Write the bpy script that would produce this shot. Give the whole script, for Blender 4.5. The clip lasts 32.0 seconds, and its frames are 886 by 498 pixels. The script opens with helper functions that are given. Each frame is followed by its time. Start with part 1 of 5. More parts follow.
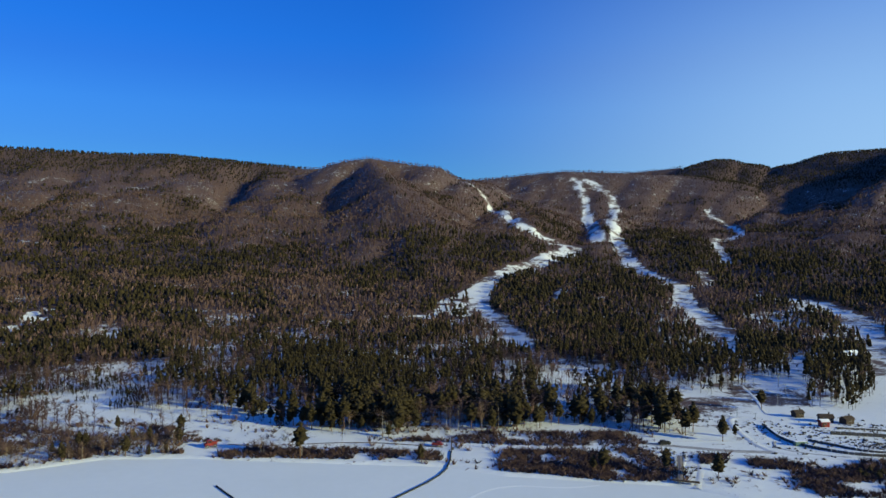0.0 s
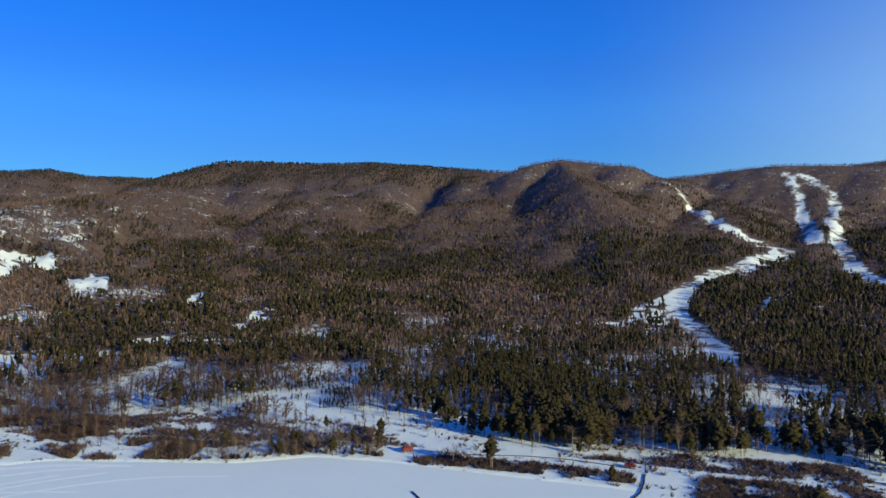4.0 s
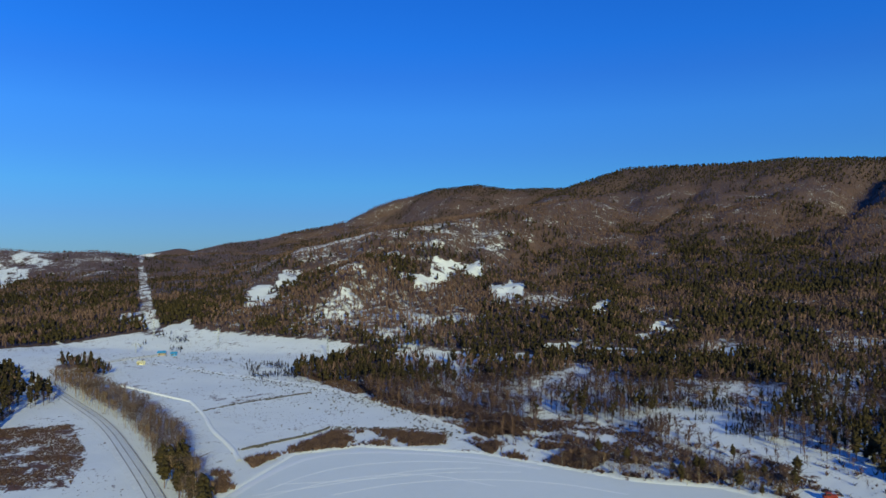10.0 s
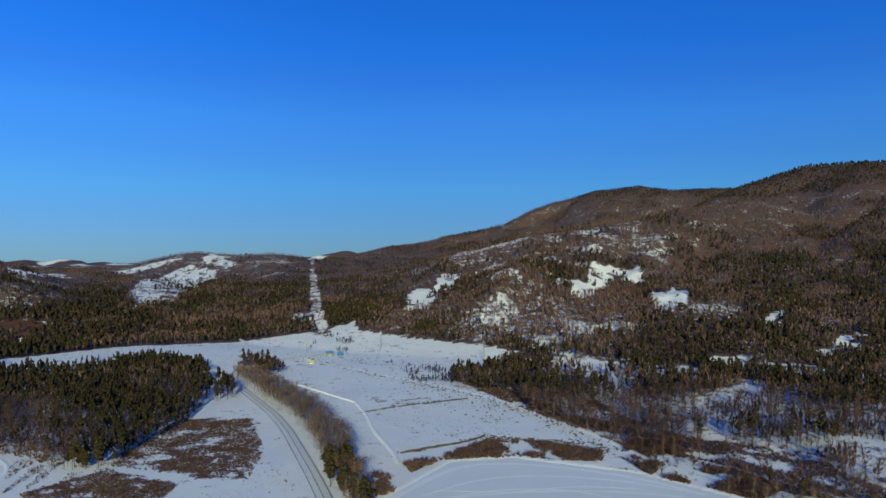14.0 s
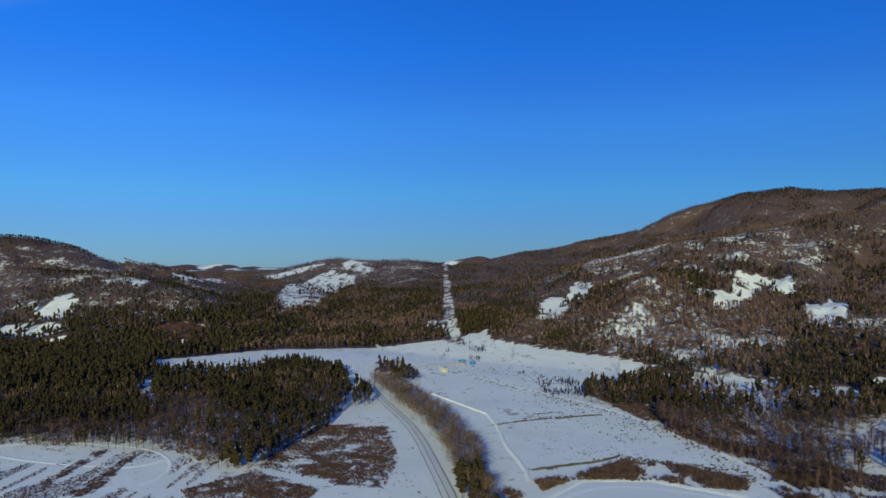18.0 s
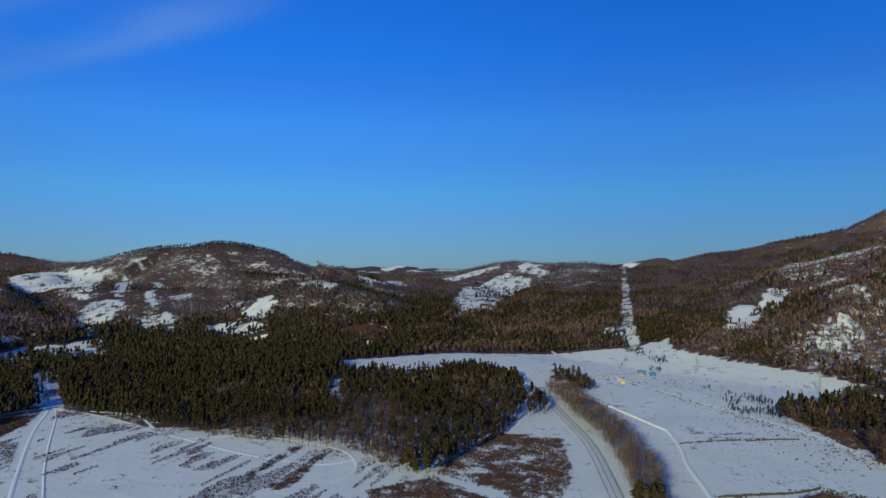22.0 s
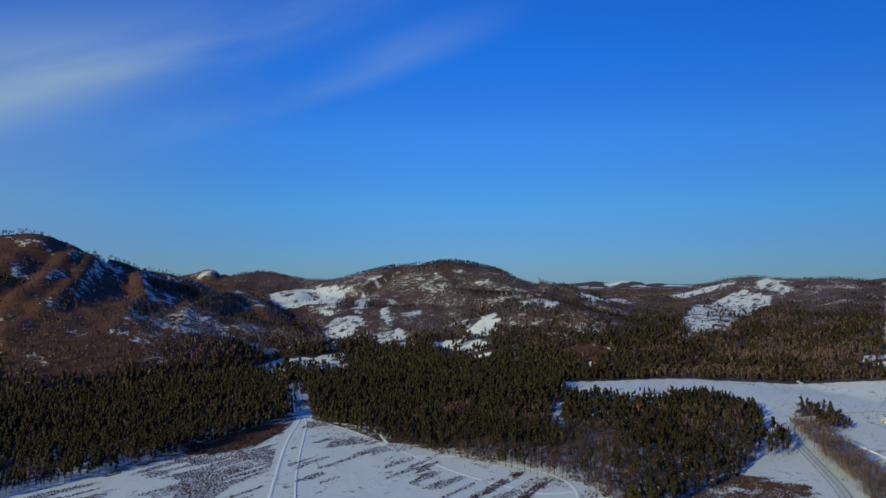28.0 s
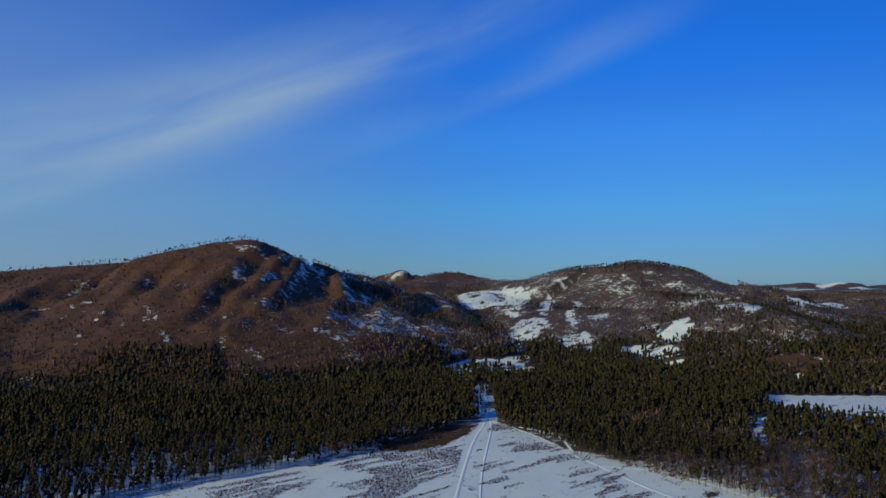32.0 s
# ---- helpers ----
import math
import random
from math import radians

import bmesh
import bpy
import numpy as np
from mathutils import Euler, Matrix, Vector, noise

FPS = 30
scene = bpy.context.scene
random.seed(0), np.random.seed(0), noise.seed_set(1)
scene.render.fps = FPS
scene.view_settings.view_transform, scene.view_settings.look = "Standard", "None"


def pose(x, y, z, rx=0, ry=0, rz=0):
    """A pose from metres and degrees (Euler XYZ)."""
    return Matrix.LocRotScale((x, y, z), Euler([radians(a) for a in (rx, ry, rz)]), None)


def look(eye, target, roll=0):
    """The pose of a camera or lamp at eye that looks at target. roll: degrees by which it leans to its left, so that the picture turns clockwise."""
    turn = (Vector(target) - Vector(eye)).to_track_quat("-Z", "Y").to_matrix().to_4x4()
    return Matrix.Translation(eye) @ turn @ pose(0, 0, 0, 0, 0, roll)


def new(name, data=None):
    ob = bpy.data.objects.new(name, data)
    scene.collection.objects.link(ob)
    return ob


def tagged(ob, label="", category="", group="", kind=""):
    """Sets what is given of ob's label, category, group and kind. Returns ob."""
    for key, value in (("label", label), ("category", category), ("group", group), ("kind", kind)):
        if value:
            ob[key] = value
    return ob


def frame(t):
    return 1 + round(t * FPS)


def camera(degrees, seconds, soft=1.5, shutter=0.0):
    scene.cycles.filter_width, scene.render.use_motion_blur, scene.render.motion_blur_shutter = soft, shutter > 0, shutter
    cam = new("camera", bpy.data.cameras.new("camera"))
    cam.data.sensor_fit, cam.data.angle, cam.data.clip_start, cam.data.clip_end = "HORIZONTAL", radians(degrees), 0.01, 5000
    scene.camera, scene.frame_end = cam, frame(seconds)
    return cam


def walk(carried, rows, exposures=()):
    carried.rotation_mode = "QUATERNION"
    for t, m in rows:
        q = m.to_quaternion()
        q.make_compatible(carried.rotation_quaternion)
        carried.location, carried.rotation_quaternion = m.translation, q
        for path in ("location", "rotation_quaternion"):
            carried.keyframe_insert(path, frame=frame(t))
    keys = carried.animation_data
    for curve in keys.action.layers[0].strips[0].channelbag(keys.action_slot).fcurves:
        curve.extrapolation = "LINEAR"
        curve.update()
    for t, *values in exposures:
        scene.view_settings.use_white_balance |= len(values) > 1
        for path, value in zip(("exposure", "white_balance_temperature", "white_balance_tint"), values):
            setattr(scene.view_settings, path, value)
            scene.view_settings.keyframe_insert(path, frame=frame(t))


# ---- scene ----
# Camera: a drone that climbs over the frozen lake and turns to its left.
cam = camera(63.86, 32.0, soft=1.55)
# seconds, east, north, height, turn to the left, tilt up, lean to the left
PATH = (
    (0.0, -0.00, 0.00, 70.00, -0.00, 0.19, 0.01),
    (0.5, 0.06, -0.02, 70.67, 1.44, 0.18, -0.03),
    (1.0, 0.13, -0.03, 71.32, 3.12, 0.16, 0.00),
    (1.5, 0.22, -0.05, 71.97, 4.97, 0.15, 0.00),
    (2.0, 0.32, -0.07, 72.61, 6.89, 0.16, 0.00),
    (2.5, 0.44, -0.08, 73.25, 8.76, 0.19, -0.04),
    (3.0, 0.57, -0.10, 73.87, 10.68, 0.23, -0.03),
    (3.5, 0.71, -0.13, 74.49, 12.86, 0.23, -0.07),
    (5.5, 1.63, -0.39, 76.92, 23.57, 0.33, -0.23),
    (6.0, 1.84, -0.40, 77.47, 26.17, 0.35, -0.29),
    (6.5, 2.05, -0.39, 78.01, 28.81, 0.40, -0.37),
    (7.0, 2.24, -0.38, 78.53, 31.52, 0.45, -0.37),
    (7.5, 2.44, -0.37, 79.03, 34.24, 0.48, -0.36),
    (8.0, 2.63, -0.35, 79.50, 36.91, 0.51, -0.34),
    (8.5, 2.81, -0.32, 79.94, 39.48, 0.56, -0.36),
    (9.0, 2.99, -0.29, 80.37, 42.09, 0.60, -0.31),
    (9.5, 3.16, -0.25, 80.79, 44.67, 0.64, -0.30),
    (10.0, 3.31, -0.21, 81.23, 47.15, 0.65, -0.30),
    (10.5, 3.46, -0.17, 81.68, 49.55, 0.68, -0.24),
    (11.0, 3.59, -0.12, 82.15, 51.61, 0.72, -0.19),
    (11.5, 3.71, -0.08, 82.62, 53.22, 0.74, -0.21),
    (12.0, 3.81, -0.04, 83.11, 54.65, 0.76, -0.15),
    (12.5, 3.90, -0.00, 83.61, 56.00, 0.78, -0.12),
    (13.0, 3.96, 0.03, 84.12, 57.34, 0.79, -0.08),
    (13.5, 4.01, 0.05, 84.63, 58.57, 0.82, -0.02),
    (15.5, 4.15, 0.14, 86.82, 63.46, 0.99, 0.13),
    (16.0, 4.22, 0.19, 87.42, 64.97, 1.03, 0.16),
    (16.5, 4.31, 0.24, 88.02, 66.41, 1.06, 0.16),
    (17.0, 4.39, 0.30, 88.63, 67.70, 1.13, 0.17),
    (17.5, 4.46, 0.36, 89.23, 69.00, 1.19, 0.18),
    (18.0, 4.52, 0.45, 89.85, 70.38, 1.21, 0.19),
    (18.5, 4.57, 0.54, 90.48, 71.98, 1.22, 0.20),
    (19.0, 4.62, 0.65, 91.12, 73.72, 1.17, 0.27),
    (19.5, 4.66, 0.77, 91.79, 75.49, 1.12, 0.31),
    (20.0, 4.70, 0.89, 92.46, 77.41, 1.09, 0.32),
    (20.5, 4.78, 1.01, 93.15, 79.33, 1.09, 0.27),
    (21.0, 4.87, 1.12, 93.83, 81.17, 1.12, 0.26),
    (21.5, 4.98, 1.22, 94.51, 82.91, 1.17, 0.19),
    (22.0, 5.11, 1.32, 95.16, 84.48, 1.24, 0.20),
    (22.5, 5.26, 1.40, 95.80, 85.88, 1.38, 0.19),
    (23.0, 5.41, 1.48, 96.43, 87.16, 1.54, 0.17),
    (23.5, 5.55, 1.58, 97.03, 88.43, 1.69, 0.13),
    (24.0, 5.68, 1.68, 97.63, 89.85, 1.76, 0.08),
    (24.5, 5.79, 1.79, 98.22, 91.42, 1.82, 0.03),
    (25.0, 5.87, 1.92, 98.80, 92.78, 1.88, 0.00),
    (25.5, 5.94, 2.07, 99.38, 94.08, 1.94, 0.00),
    (27.5, 5.64, 2.87, 101.56, 100.59, 2.27, -0.03),
    (28.0, 5.53, 3.10, 102.04, 102.25, 2.35, -0.04),
    (28.5, 5.42, 3.33, 102.50, 103.93, 2.40, -0.06),
    (29.0, 5.30, 3.56, 102.96, 105.68, 2.46, -0.07),
    (29.5, 5.19, 3.79, 103.40, 107.61, 2.54, -0.11),
    (30.0, 5.09, 4.03, 103.84, 109.56, 2.58, -0.14),
    (30.5, 5.00, 4.25, 104.27, 111.52, 2.60, -0.05),
    (31.0, 4.91, 4.48, 104.69, 113.36, 2.56, 0.02),
    (31.5, 4.82, 4.71, 105.11, 115.23, 2.45, 0.05),
    (32.0, 4.74, 4.93, 105.53, 117.15, 2.34, 0.03),
)
walk(cam, [(t, pose(x, y, z, 90 + tilt, -lean, turn)) for t, x, y, z, turn, tilt, lean in PATH],
     exposures=[(0.0, 0.25), (3.0, 0.33), (6.0, 0.43), (8.0, 0.26), (10.0, 0.05), (16.0, -0.10), (24.0, -0.30), (32.0, -0.34)])

# tint of the clear sky by the height of the view: sine of its angle, red, green, blue
SKY_TINTS = ((0, 0.140, 0.266, 0.490), (0.019, 0.146, 0.276, 0.503), (0.059, 0.160, 0.308, 0.547), (0.099, 0.158, 0.378, 0.606), (0.144, 0.154, 0.386, 0.686), (0.193, 0.147, 0.428, 0.793), (0.244, 0.114, 0.399, 0.840), (0.284, 0.080, 0.416, 0.920), (0.345, 0.070, 0.414, 0.960), (0.6, 0.080, 0.424, 0.960))
CLOUD = (3.2, 4.7, 6.4, 1)
# Sun and sky: a low winter sun behind the lake.
SUN_BEARING, SUN_HEIGHT = radians(243), radians(16)
sun_way = Vector((-math.sin(SUN_BEARING) * math.cos(SUN_HEIGHT), math.cos(SUN_BEARING) * math.cos(SUN_HEIGHT), math.sin(SUN_HEIGHT)))
lamp = bpy.data.lights.new("sun", "SUN")
lamp.energy, lamp.angle, lamp.color = 4.25, radians(0.6), (1.0, 0.985, 0.50)
sun = new("sun", lamp)
sun.matrix_world = look(sun_way * 100, (0, 0, 0))

world = bpy.data.worlds.new("world")
scene.world = world
world.use_nodes = True
wn, wl = world.node_tree.nodes, world.node_tree.links
wn.clear()
w_out, w_bg = wn.new("ShaderNodeOutputWorld"), wn.new("ShaderNodeBackground")
sky = wn.new("ShaderNodeTexSky")
sky.sky_type, sky.sun_disc = "NISHITA", False
sky.sun_elevation, sky.sun_rotation = SUN_HEIGHT, math.atan2(sun_way.x, sun_way.y)
sky.altitude, sky.air_density, sky.dust_density, sky.ozone_density = 900, 1.0, 0.0, 4.0
w_bg.inputs["Strength"].default_value = 0.11


def w_math(op, a, b=0.0):
    n = wn.new("ShaderNodeMath")
    n.operation = op
    for k, v in enumerate((a, b)):
        if isinstance(v, (int, float)):
            n.inputs[k].default_value = v
        else:
            wl.new(v, n.inputs[k])
    return n.outputs[0]


def w_smooth(v, lo, hi):
    n = wn.new("ShaderNodeMapRange")
    n.interpolation_type = "SMOOTHSTEP"
    n.inputs["From Min"].default_value, n.inputs["From Max"].default_value = lo, hi
    wl.new(v, n.inputs["Value"])
    return n.outputs[0]


# the cold dry air of the film: deep blue overhead, paler blue low down
w_sep, w_tc = wn.new("ShaderNodeSeparateXYZ"), wn.new("ShaderNodeTexCoord")
wl.new(w_tc.outputs["Generated"], w_sep.inputs[0])
w_tint = wn.new("ShaderNodeValToRGB")
w_tint.color_ramp.interpolation = "LINEAR"
while len(w_tint.color_ramp.elements) < len(SKY_TINTS):
    w_tint.color_ramp.elements.new(0.5)
for e, (place, *colour) in zip(w_tint.color_ramp.elements, SKY_TINTS):
    e.position, e.color = place, (*colour, 1)
wl.new(w_sep.outputs["Z"], w_tint.inputs[0])
w_mul = wn.new("ShaderNodeMix")
w_mul.data_type, w_mul.blend_type = "RGBA", "MULTIPLY"
w_mul.inputs[0].default_value = 1.0
wl.new(sky.outputs[0], w_mul.inputs[6])
wl.new(w_tint.outputs[0], w_mul.inputs[7])
# thin cirrus that drifts up to the north over the brown hill
w_bear = w_math("MULTIPLY", w_math("ARCTAN2", w_math("MULTIPLY", w_sep.outputs["X"], -1.0), w_sep.outputs["Y"]), 57.3)
w_high = w_math("MULTIPLY", w_math("ARCSINE", w_sep.outputs["Z"]), 57.3)
w_line = w_math("ADD", w_high, w_math("MULTIPLY", w_math("SUBTRACT", w_bear, 117.0), 0.34))
w_com = wn.new("ShaderNodeCombineXYZ")
wl.new(w_math("MULTIPLY", w_bear, 0.035), w_com.inputs[0])
wl.new(w_math("MULTIPLY", w_line, 0.16), w_com.inputs[1])
w_noise = wn.new("ShaderNodeTexNoise")
w_noise.inputs["Scale"].default_value, w_noise.inputs["Detail"].default_value = 1.0, 6
w_noise.inputs["Roughness"].default_value, w_noise.inputs["Distortion"].default_value = 0.5, 0.5
wl.new(w_com.outputs[0], w_noise.inputs["Vector"])
w_band = w_math("MULTIPLY", w_smooth(w_line, 14.0, 19.0), w_math("SUBTRACT", 1.0, w_smooth(w_line, 19.0, 25.0)))
w_side = w_math("MULTIPLY", w_smooth(w_bear, 96.0, 128.0), w_math("SUBTRACT", 1.0, w_smooth(w_bear, 150.0, 200.0)))
w_wisp = w_math("MULTIPLY", w_math("MULTIPLY", w_smooth(w_line, 11.5, 13.6), w_math("SUBTRACT", 1.0, w_smooth(w_line, 13.8, 16.5))),
                w_math("MULTIPLY", w_smooth(w_bear, 93.0, 110.0), w_math("SUBTRACT", 1.0, w_smooth(w_bear, 118.0, 134.0))))
w_veil = w_math("MULTIPLY", w_math("MULTIPLY", w_smooth(w_bear, 112.0, 150.0), w_math("SUBTRACT", 1.0, w_smooth(w_bear, 160.0, 220.0))), w_math("SUBTRACT", 1.0, w_smooth(w_high, 4.0, 34.0)))
w_puff = w_smooth(w_noise.outputs["Fac"], 0.22, 0.78)
w_cloud = w_math("ADD", w_math("MULTIPLY", w_math("ADD", w_math("MULTIPLY", w_band, w_side), w_math("MULTIPLY", w_wisp, 0.5)), w_puff), w_math("MULTIPLY", w_veil, 0.58))
w_east = w_math("MULTIPLY", w_math("SUBTRACT", 1.0, w_smooth(w_bear, -34.0, 6.0)), w_smooth(w_bear, -120.0, -60.0))
w_glow = w_math("MULTIPLY", w_math("MULTIPLY", w_east, w_math("SUBTRACT", 1.0, w_smooth(w_high, 5.0, 30.0))), 0.75)
w_cloud = w_math("MINIMUM", w_math("MULTIPLY", w_cloud, 0.7), 0.8)
w_mix = wn.new("ShaderNodeMix")
w_mix.data_type = "RGBA"
w_mix.inputs[7].default_value = CLOUD
wl.new(w_cloud, w_mix.inputs[0])
w_clear = wn.new("ShaderNodeVectorMath")
w_clear.operation = "SCALE"
wl.new(w_mul.outputs[2], w_clear.inputs[0])
wl.new(w_math("SUBTRACT", w_math("ADD", 1.55, w_math("MULTIPLY", w_smooth(w_bear, 60.0, 116.0), 0.74)), w_math("MULTIPLY", w_smooth(w_bear, -10.0, 40.0), 0.22)), w_clear.inputs["Scale"])
wl.new(w_clear.outputs[0], w_mix.inputs[6])
w_pale = wn.new("ShaderNodeMix")
w_pale.data_type = "RGBA"
w_pale.inputs[7].default_value = (3.0, 5.0, 7.4, 1)
wl.new(w_glow, w_pale.inputs[0])
wl.new(w_mix.outputs[2], w_pale.inputs[6])
wl.new(w_pale.outputs[2], w_bg.inputs["Color"])
wl.new(w_bg.outputs[0], w_out.inputs["Surface"])
# ---- materials ----
def material(name, rough=0.8):
    m = bpy.data.materials.new(name)
    m.use_nodes = True
    shader = m.node_tree.nodes["Principled BSDF"]
    shader.inputs["Roughness"].default_value = rough
    shader.inputs["Specular IOR Level"].default_value = 0.2
    return m, m.node_tree.nodes, m.node_tree.links, shader


def ramp_of(nodes, stops):
    ramp = nodes.new("ShaderNodeValToRGB")
    while len(ramp.color_ramp.elements) < len(stops):
        ramp.color_ramp.elements.new(0.5)
    for e, (place, colour) in zip(ramp.color_ramp.elements, stops):
        e.position, e.color = place, (*colour, 1)
    return ramp


def noise_at(nodes, links, size, detail=4, rough=0.6, stretch=None):
    """World-size noise: bumps of that many metres."""
    geo = nodes.new("ShaderNodeNewGeometry")
    tex = nodes.new("ShaderNodeTexNoise")
    tex.inputs["Scale"].default_value, tex.inputs["Detail"].default_value, tex.inputs["Roughness"].default_value = 1 / size, detail, rough
    if stretch:
        m = nodes.new("ShaderNodeMapping")
        m.inputs["Scale"].default_value, m.inputs["Rotation"].default_value = stretch[:3], (0, 0, radians(stretch[3]))
        links.new(geo.outputs["Position"], m.inputs[0])
        links.new(m.outputs[0], tex.inputs["Vector"])
    else:
        links.new(geo.outputs["Position"], tex.inputs["Vector"])
    return tex.outputs["Fac"]


def math_node(nodes, links, op, a, b):
    n = nodes.new("ShaderNodeMath")
    n.operation = op
    for k, v in enumerate((a, b)):
        if isinstance(v, (int, float)):
            n.inputs[k].default_value = v
        else:
            links.new(v, n.inputs[k])
    return n.outputs[0]


def blend(nodes, links, fac, a, b):
    n = nodes.new("ShaderNodeMix")
    n.data_type = "RGBA"
    for k, v in ((0, fac), (6, a), (7, b)):
        if isinstance(v, tuple):
            n.inputs[k].default_value = (*v, 1)
        elif isinstance(v, (int, float)):
            n.inputs[k].default_value = v
        else:
            links.new(v, n.inputs[k])
    return n.outputs[2]


def bump(nodes, links, shader, height, strength, distance):
    n = nodes.new("ShaderNodeBump")
    n.inputs["Strength"].default_value, n.inputs["Distance"].default_value = strength, distance
    links.new(height, n.inputs["Height"])
    links.new(n.outputs[0], shader.inputs["Normal"])


def stepped(nodes, links, value, lo, hi):
    n = nodes.new("ShaderNodeMapRange")
    n.interpolation_type = "SMOOTHSTEP"
    n.inputs["From Min"].default_value, n.inputs["From Max"].default_value = lo, hi
    links.new(value, n.inputs["Value"])
    return n.outputs[0]


def mottled(name, dark, light, size, rough=0.85, relief=0.3, metal=0.0):
    """A plain worn surface with two scales of variation."""
    m, nodes, links, shader = material(name, rough)
    shader.inputs["Metallic"].default_value = metal
    big, small = noise_at(nodes, links, size, 3), noise_at(nodes, links, size / 9, 3)
    f = math_node(nodes, links, "ADD", math_node(nodes, links, "MULTIPLY", big, 0.6), math_node(nodes, links, "MULTIPLY", small, 0.4))
    ramp = ramp_of(nodes, [(0.3, dark), (0.7, light)])
    links.new(f, ramp.inputs[0])
    links.new(ramp.outputs[0], shader.inputs["Base Color"])
    bump(nodes, links, shader, small, relief, size / 20)
    return m


def foliage(name, stops, rough=0.9):
    """Leaves and twigs: each clump takes its own tone."""
    m, nodes, links, shader = material(name, rough)
    geo = nodes.new("ShaderNodeNewGeometry")
    patch = noise_at(nodes, links, 240, 5, 0.7)
    f = math_node(nodes, links, "ADD", math_node(nodes, links, "MULTIPLY", geo.outputs["Random Per Island"], 0.42), math_node(nodes, links, "MULTIPLY", patch, 0.58))
    ramp = ramp_of(nodes, stops)
    links.new(f, ramp.inputs[0])
    links.new(ramp.outputs[0], shader.inputs["Base Color"])
    shader.inputs["Specular IOR Level"].default_value = 0.08
    # needles and twigs scatter light all round, so the clumps shade softly
    soft, unit = nodes.new("ShaderNodeVectorMath"), nodes.new("ShaderNodeVectorMath")
    soft.operation, unit.operation = "ADD", "NORMALIZE"
    soft.inputs[1].default_value = (0, 0, 0.7)
    links.new(geo.outputs["Normal"], soft.inputs[0])
    links.new(soft.outputs[0], unit.inputs[0])
    links.new(unit.outputs[0], shader.inputs["Normal"])
    return m


def snow_ground():
    """Open snow, with litter, scrub and grass where the woods and hillsides have them, and greying for shaded ski runs.
    """
    m, nodes, links, shader = material("snowy_ground", 0.7)
    litter_shade, grass = nodes.new("ShaderNodeAttribute"), nodes.new("ShaderNodeAttribute")
    litter_shade.attribute_name, grass.attribute_name = "litter_shade", "grass"
    big, mid, fine = noise_at(nodes, links, 45, 4), noise_at(nodes, links, 9, 5, 0.65), noise_at(nodes, links, 1.3, 3)
    drift = ramp_of(nodes, [(0.3, (0.72, 0.745, 0.74)), (0.7, (0.82, 0.84, 0.82))])
    links.new(big, drift.inputs[0])
    scrub = ramp_of(nodes, [(0.3, (0.057, 0.036, 0.031)), (0.7, (0.130, 0.083, 0.069))])
    links.new(mid, scrub.inputs[0])
    straw = ramp_of(nodes, [(0.25, (0.050, 0.024, 0.014)), (0.75, (0.145, 0.066, 0.033))])
    links.new(mid, straw.inputs[0])
    mixed = math_node(nodes, links, "ADD", math_node(nodes, links, "MULTIPLY", mid, 0.95), math_node(nodes, links, "MULTIPLY", fine, 0.55))
    mixed = math_node(nodes, links, "SUBTRACT", math_node(nodes, links, "ADD", mixed, math_node(nodes, links, "MULTIPLY", big, 0.5)), 0.5)
    a = math_node(nodes, links, "SUBTRACT", math_node(nodes, links, "ADD", math_node(nodes, links, "MULTIPLY", litter_shade.outputs["Fac"], 0.62), mixed), 0.62)
    b = math_node(nodes, links, "SUBTRACT", math_node(nodes, links, "ADD", math_node(nodes, links, "MULTIPLY", grass.outputs["Fac"], 0.62), mixed), 0.62)
    c = blend(nodes, links, stepped(nodes, links, a, 0.0, 0.16), drift.outputs[0], scrub.outputs[0])
    c = blend(nodes, links, stepped(nodes, links, b, 0.0, 0.12), c, straw.outputs[0])
    links.new(c, shader.inputs["Base Color"])
    bump(nodes, links, shader, mid, 0.5, 0.8)
    return m


SNOW_GROUND = snow_ground()
LAKE_SNOW = mottled("lake_snow", (0.72, 0.755, 0.745), (0.77, 0.80, 0.785), 30, 0.6, 0.03)
PACKED_SNOW = mottled("packed_snow", (0.62, 0.63, 0.62), (0.79, 0.80, 0.79), 3, 0.55, 0.4)
TRACK_SNOW = mottled("track_snow", (0.81, 0.83, 0.82), (0.86, 0.87, 0.86), 3, 0.6, 0.4)
BARE_GRAVEL = mottled("bare_gravel", (0.10, 0.085, 0.07), (0.26, 0.23, 0.2), 1.5)
PINE = foliage("pine_needles", [(0.1, (0.0205, 0.0163, 0.0090)), (0.5, (0.0360, 0.0282, 0.0140)), (0.88, (0.062, 0.0478, 0.0220))])
TWIGS = foliage("bare_twigs", [(0.15, (0.046, 0.029, 0.027)), (0.5, (0.095, 0.0580, 0.050)), (0.85, (0.172, 0.108, 0.090))])
WILLOW = foliage("willow_twigs", [(0.1, (0.038, 0.025, 0.023)), (0.5, (0.080, 0.048, 0.041)), (0.9, (0.15, 0.10, 0.085))])
BIRCH_TWIGS = foliage("birch_twigs", [(0.1, (0.075, 0.046, 0.030)), (0.5, (0.155, 0.098, 0.063)), (0.9, (0.26, 0.18, 0.125))])
STRAW = foliage("dry_grass", [(0.1, (0.10, 0.062, 0.038)), (0.5, (0.19, 0.12, 0.07)), (0.9, (0.30, 0.21, 0.13))])
BARK = mottled("pine_bark", (0.075, 0.045, 0.03), (0.22, 0.12, 0.065), 0.6)
BIRCH_BARK = mottled("birch_bark", (0.13, 0.11, 0.095), (0.36, 0.32, 0.275), 0.5)
WALL_STONE = mottled("wall_stone", (0.035, 0.032, 0.03), (0.12, 0.11, 0.10), 1.2)
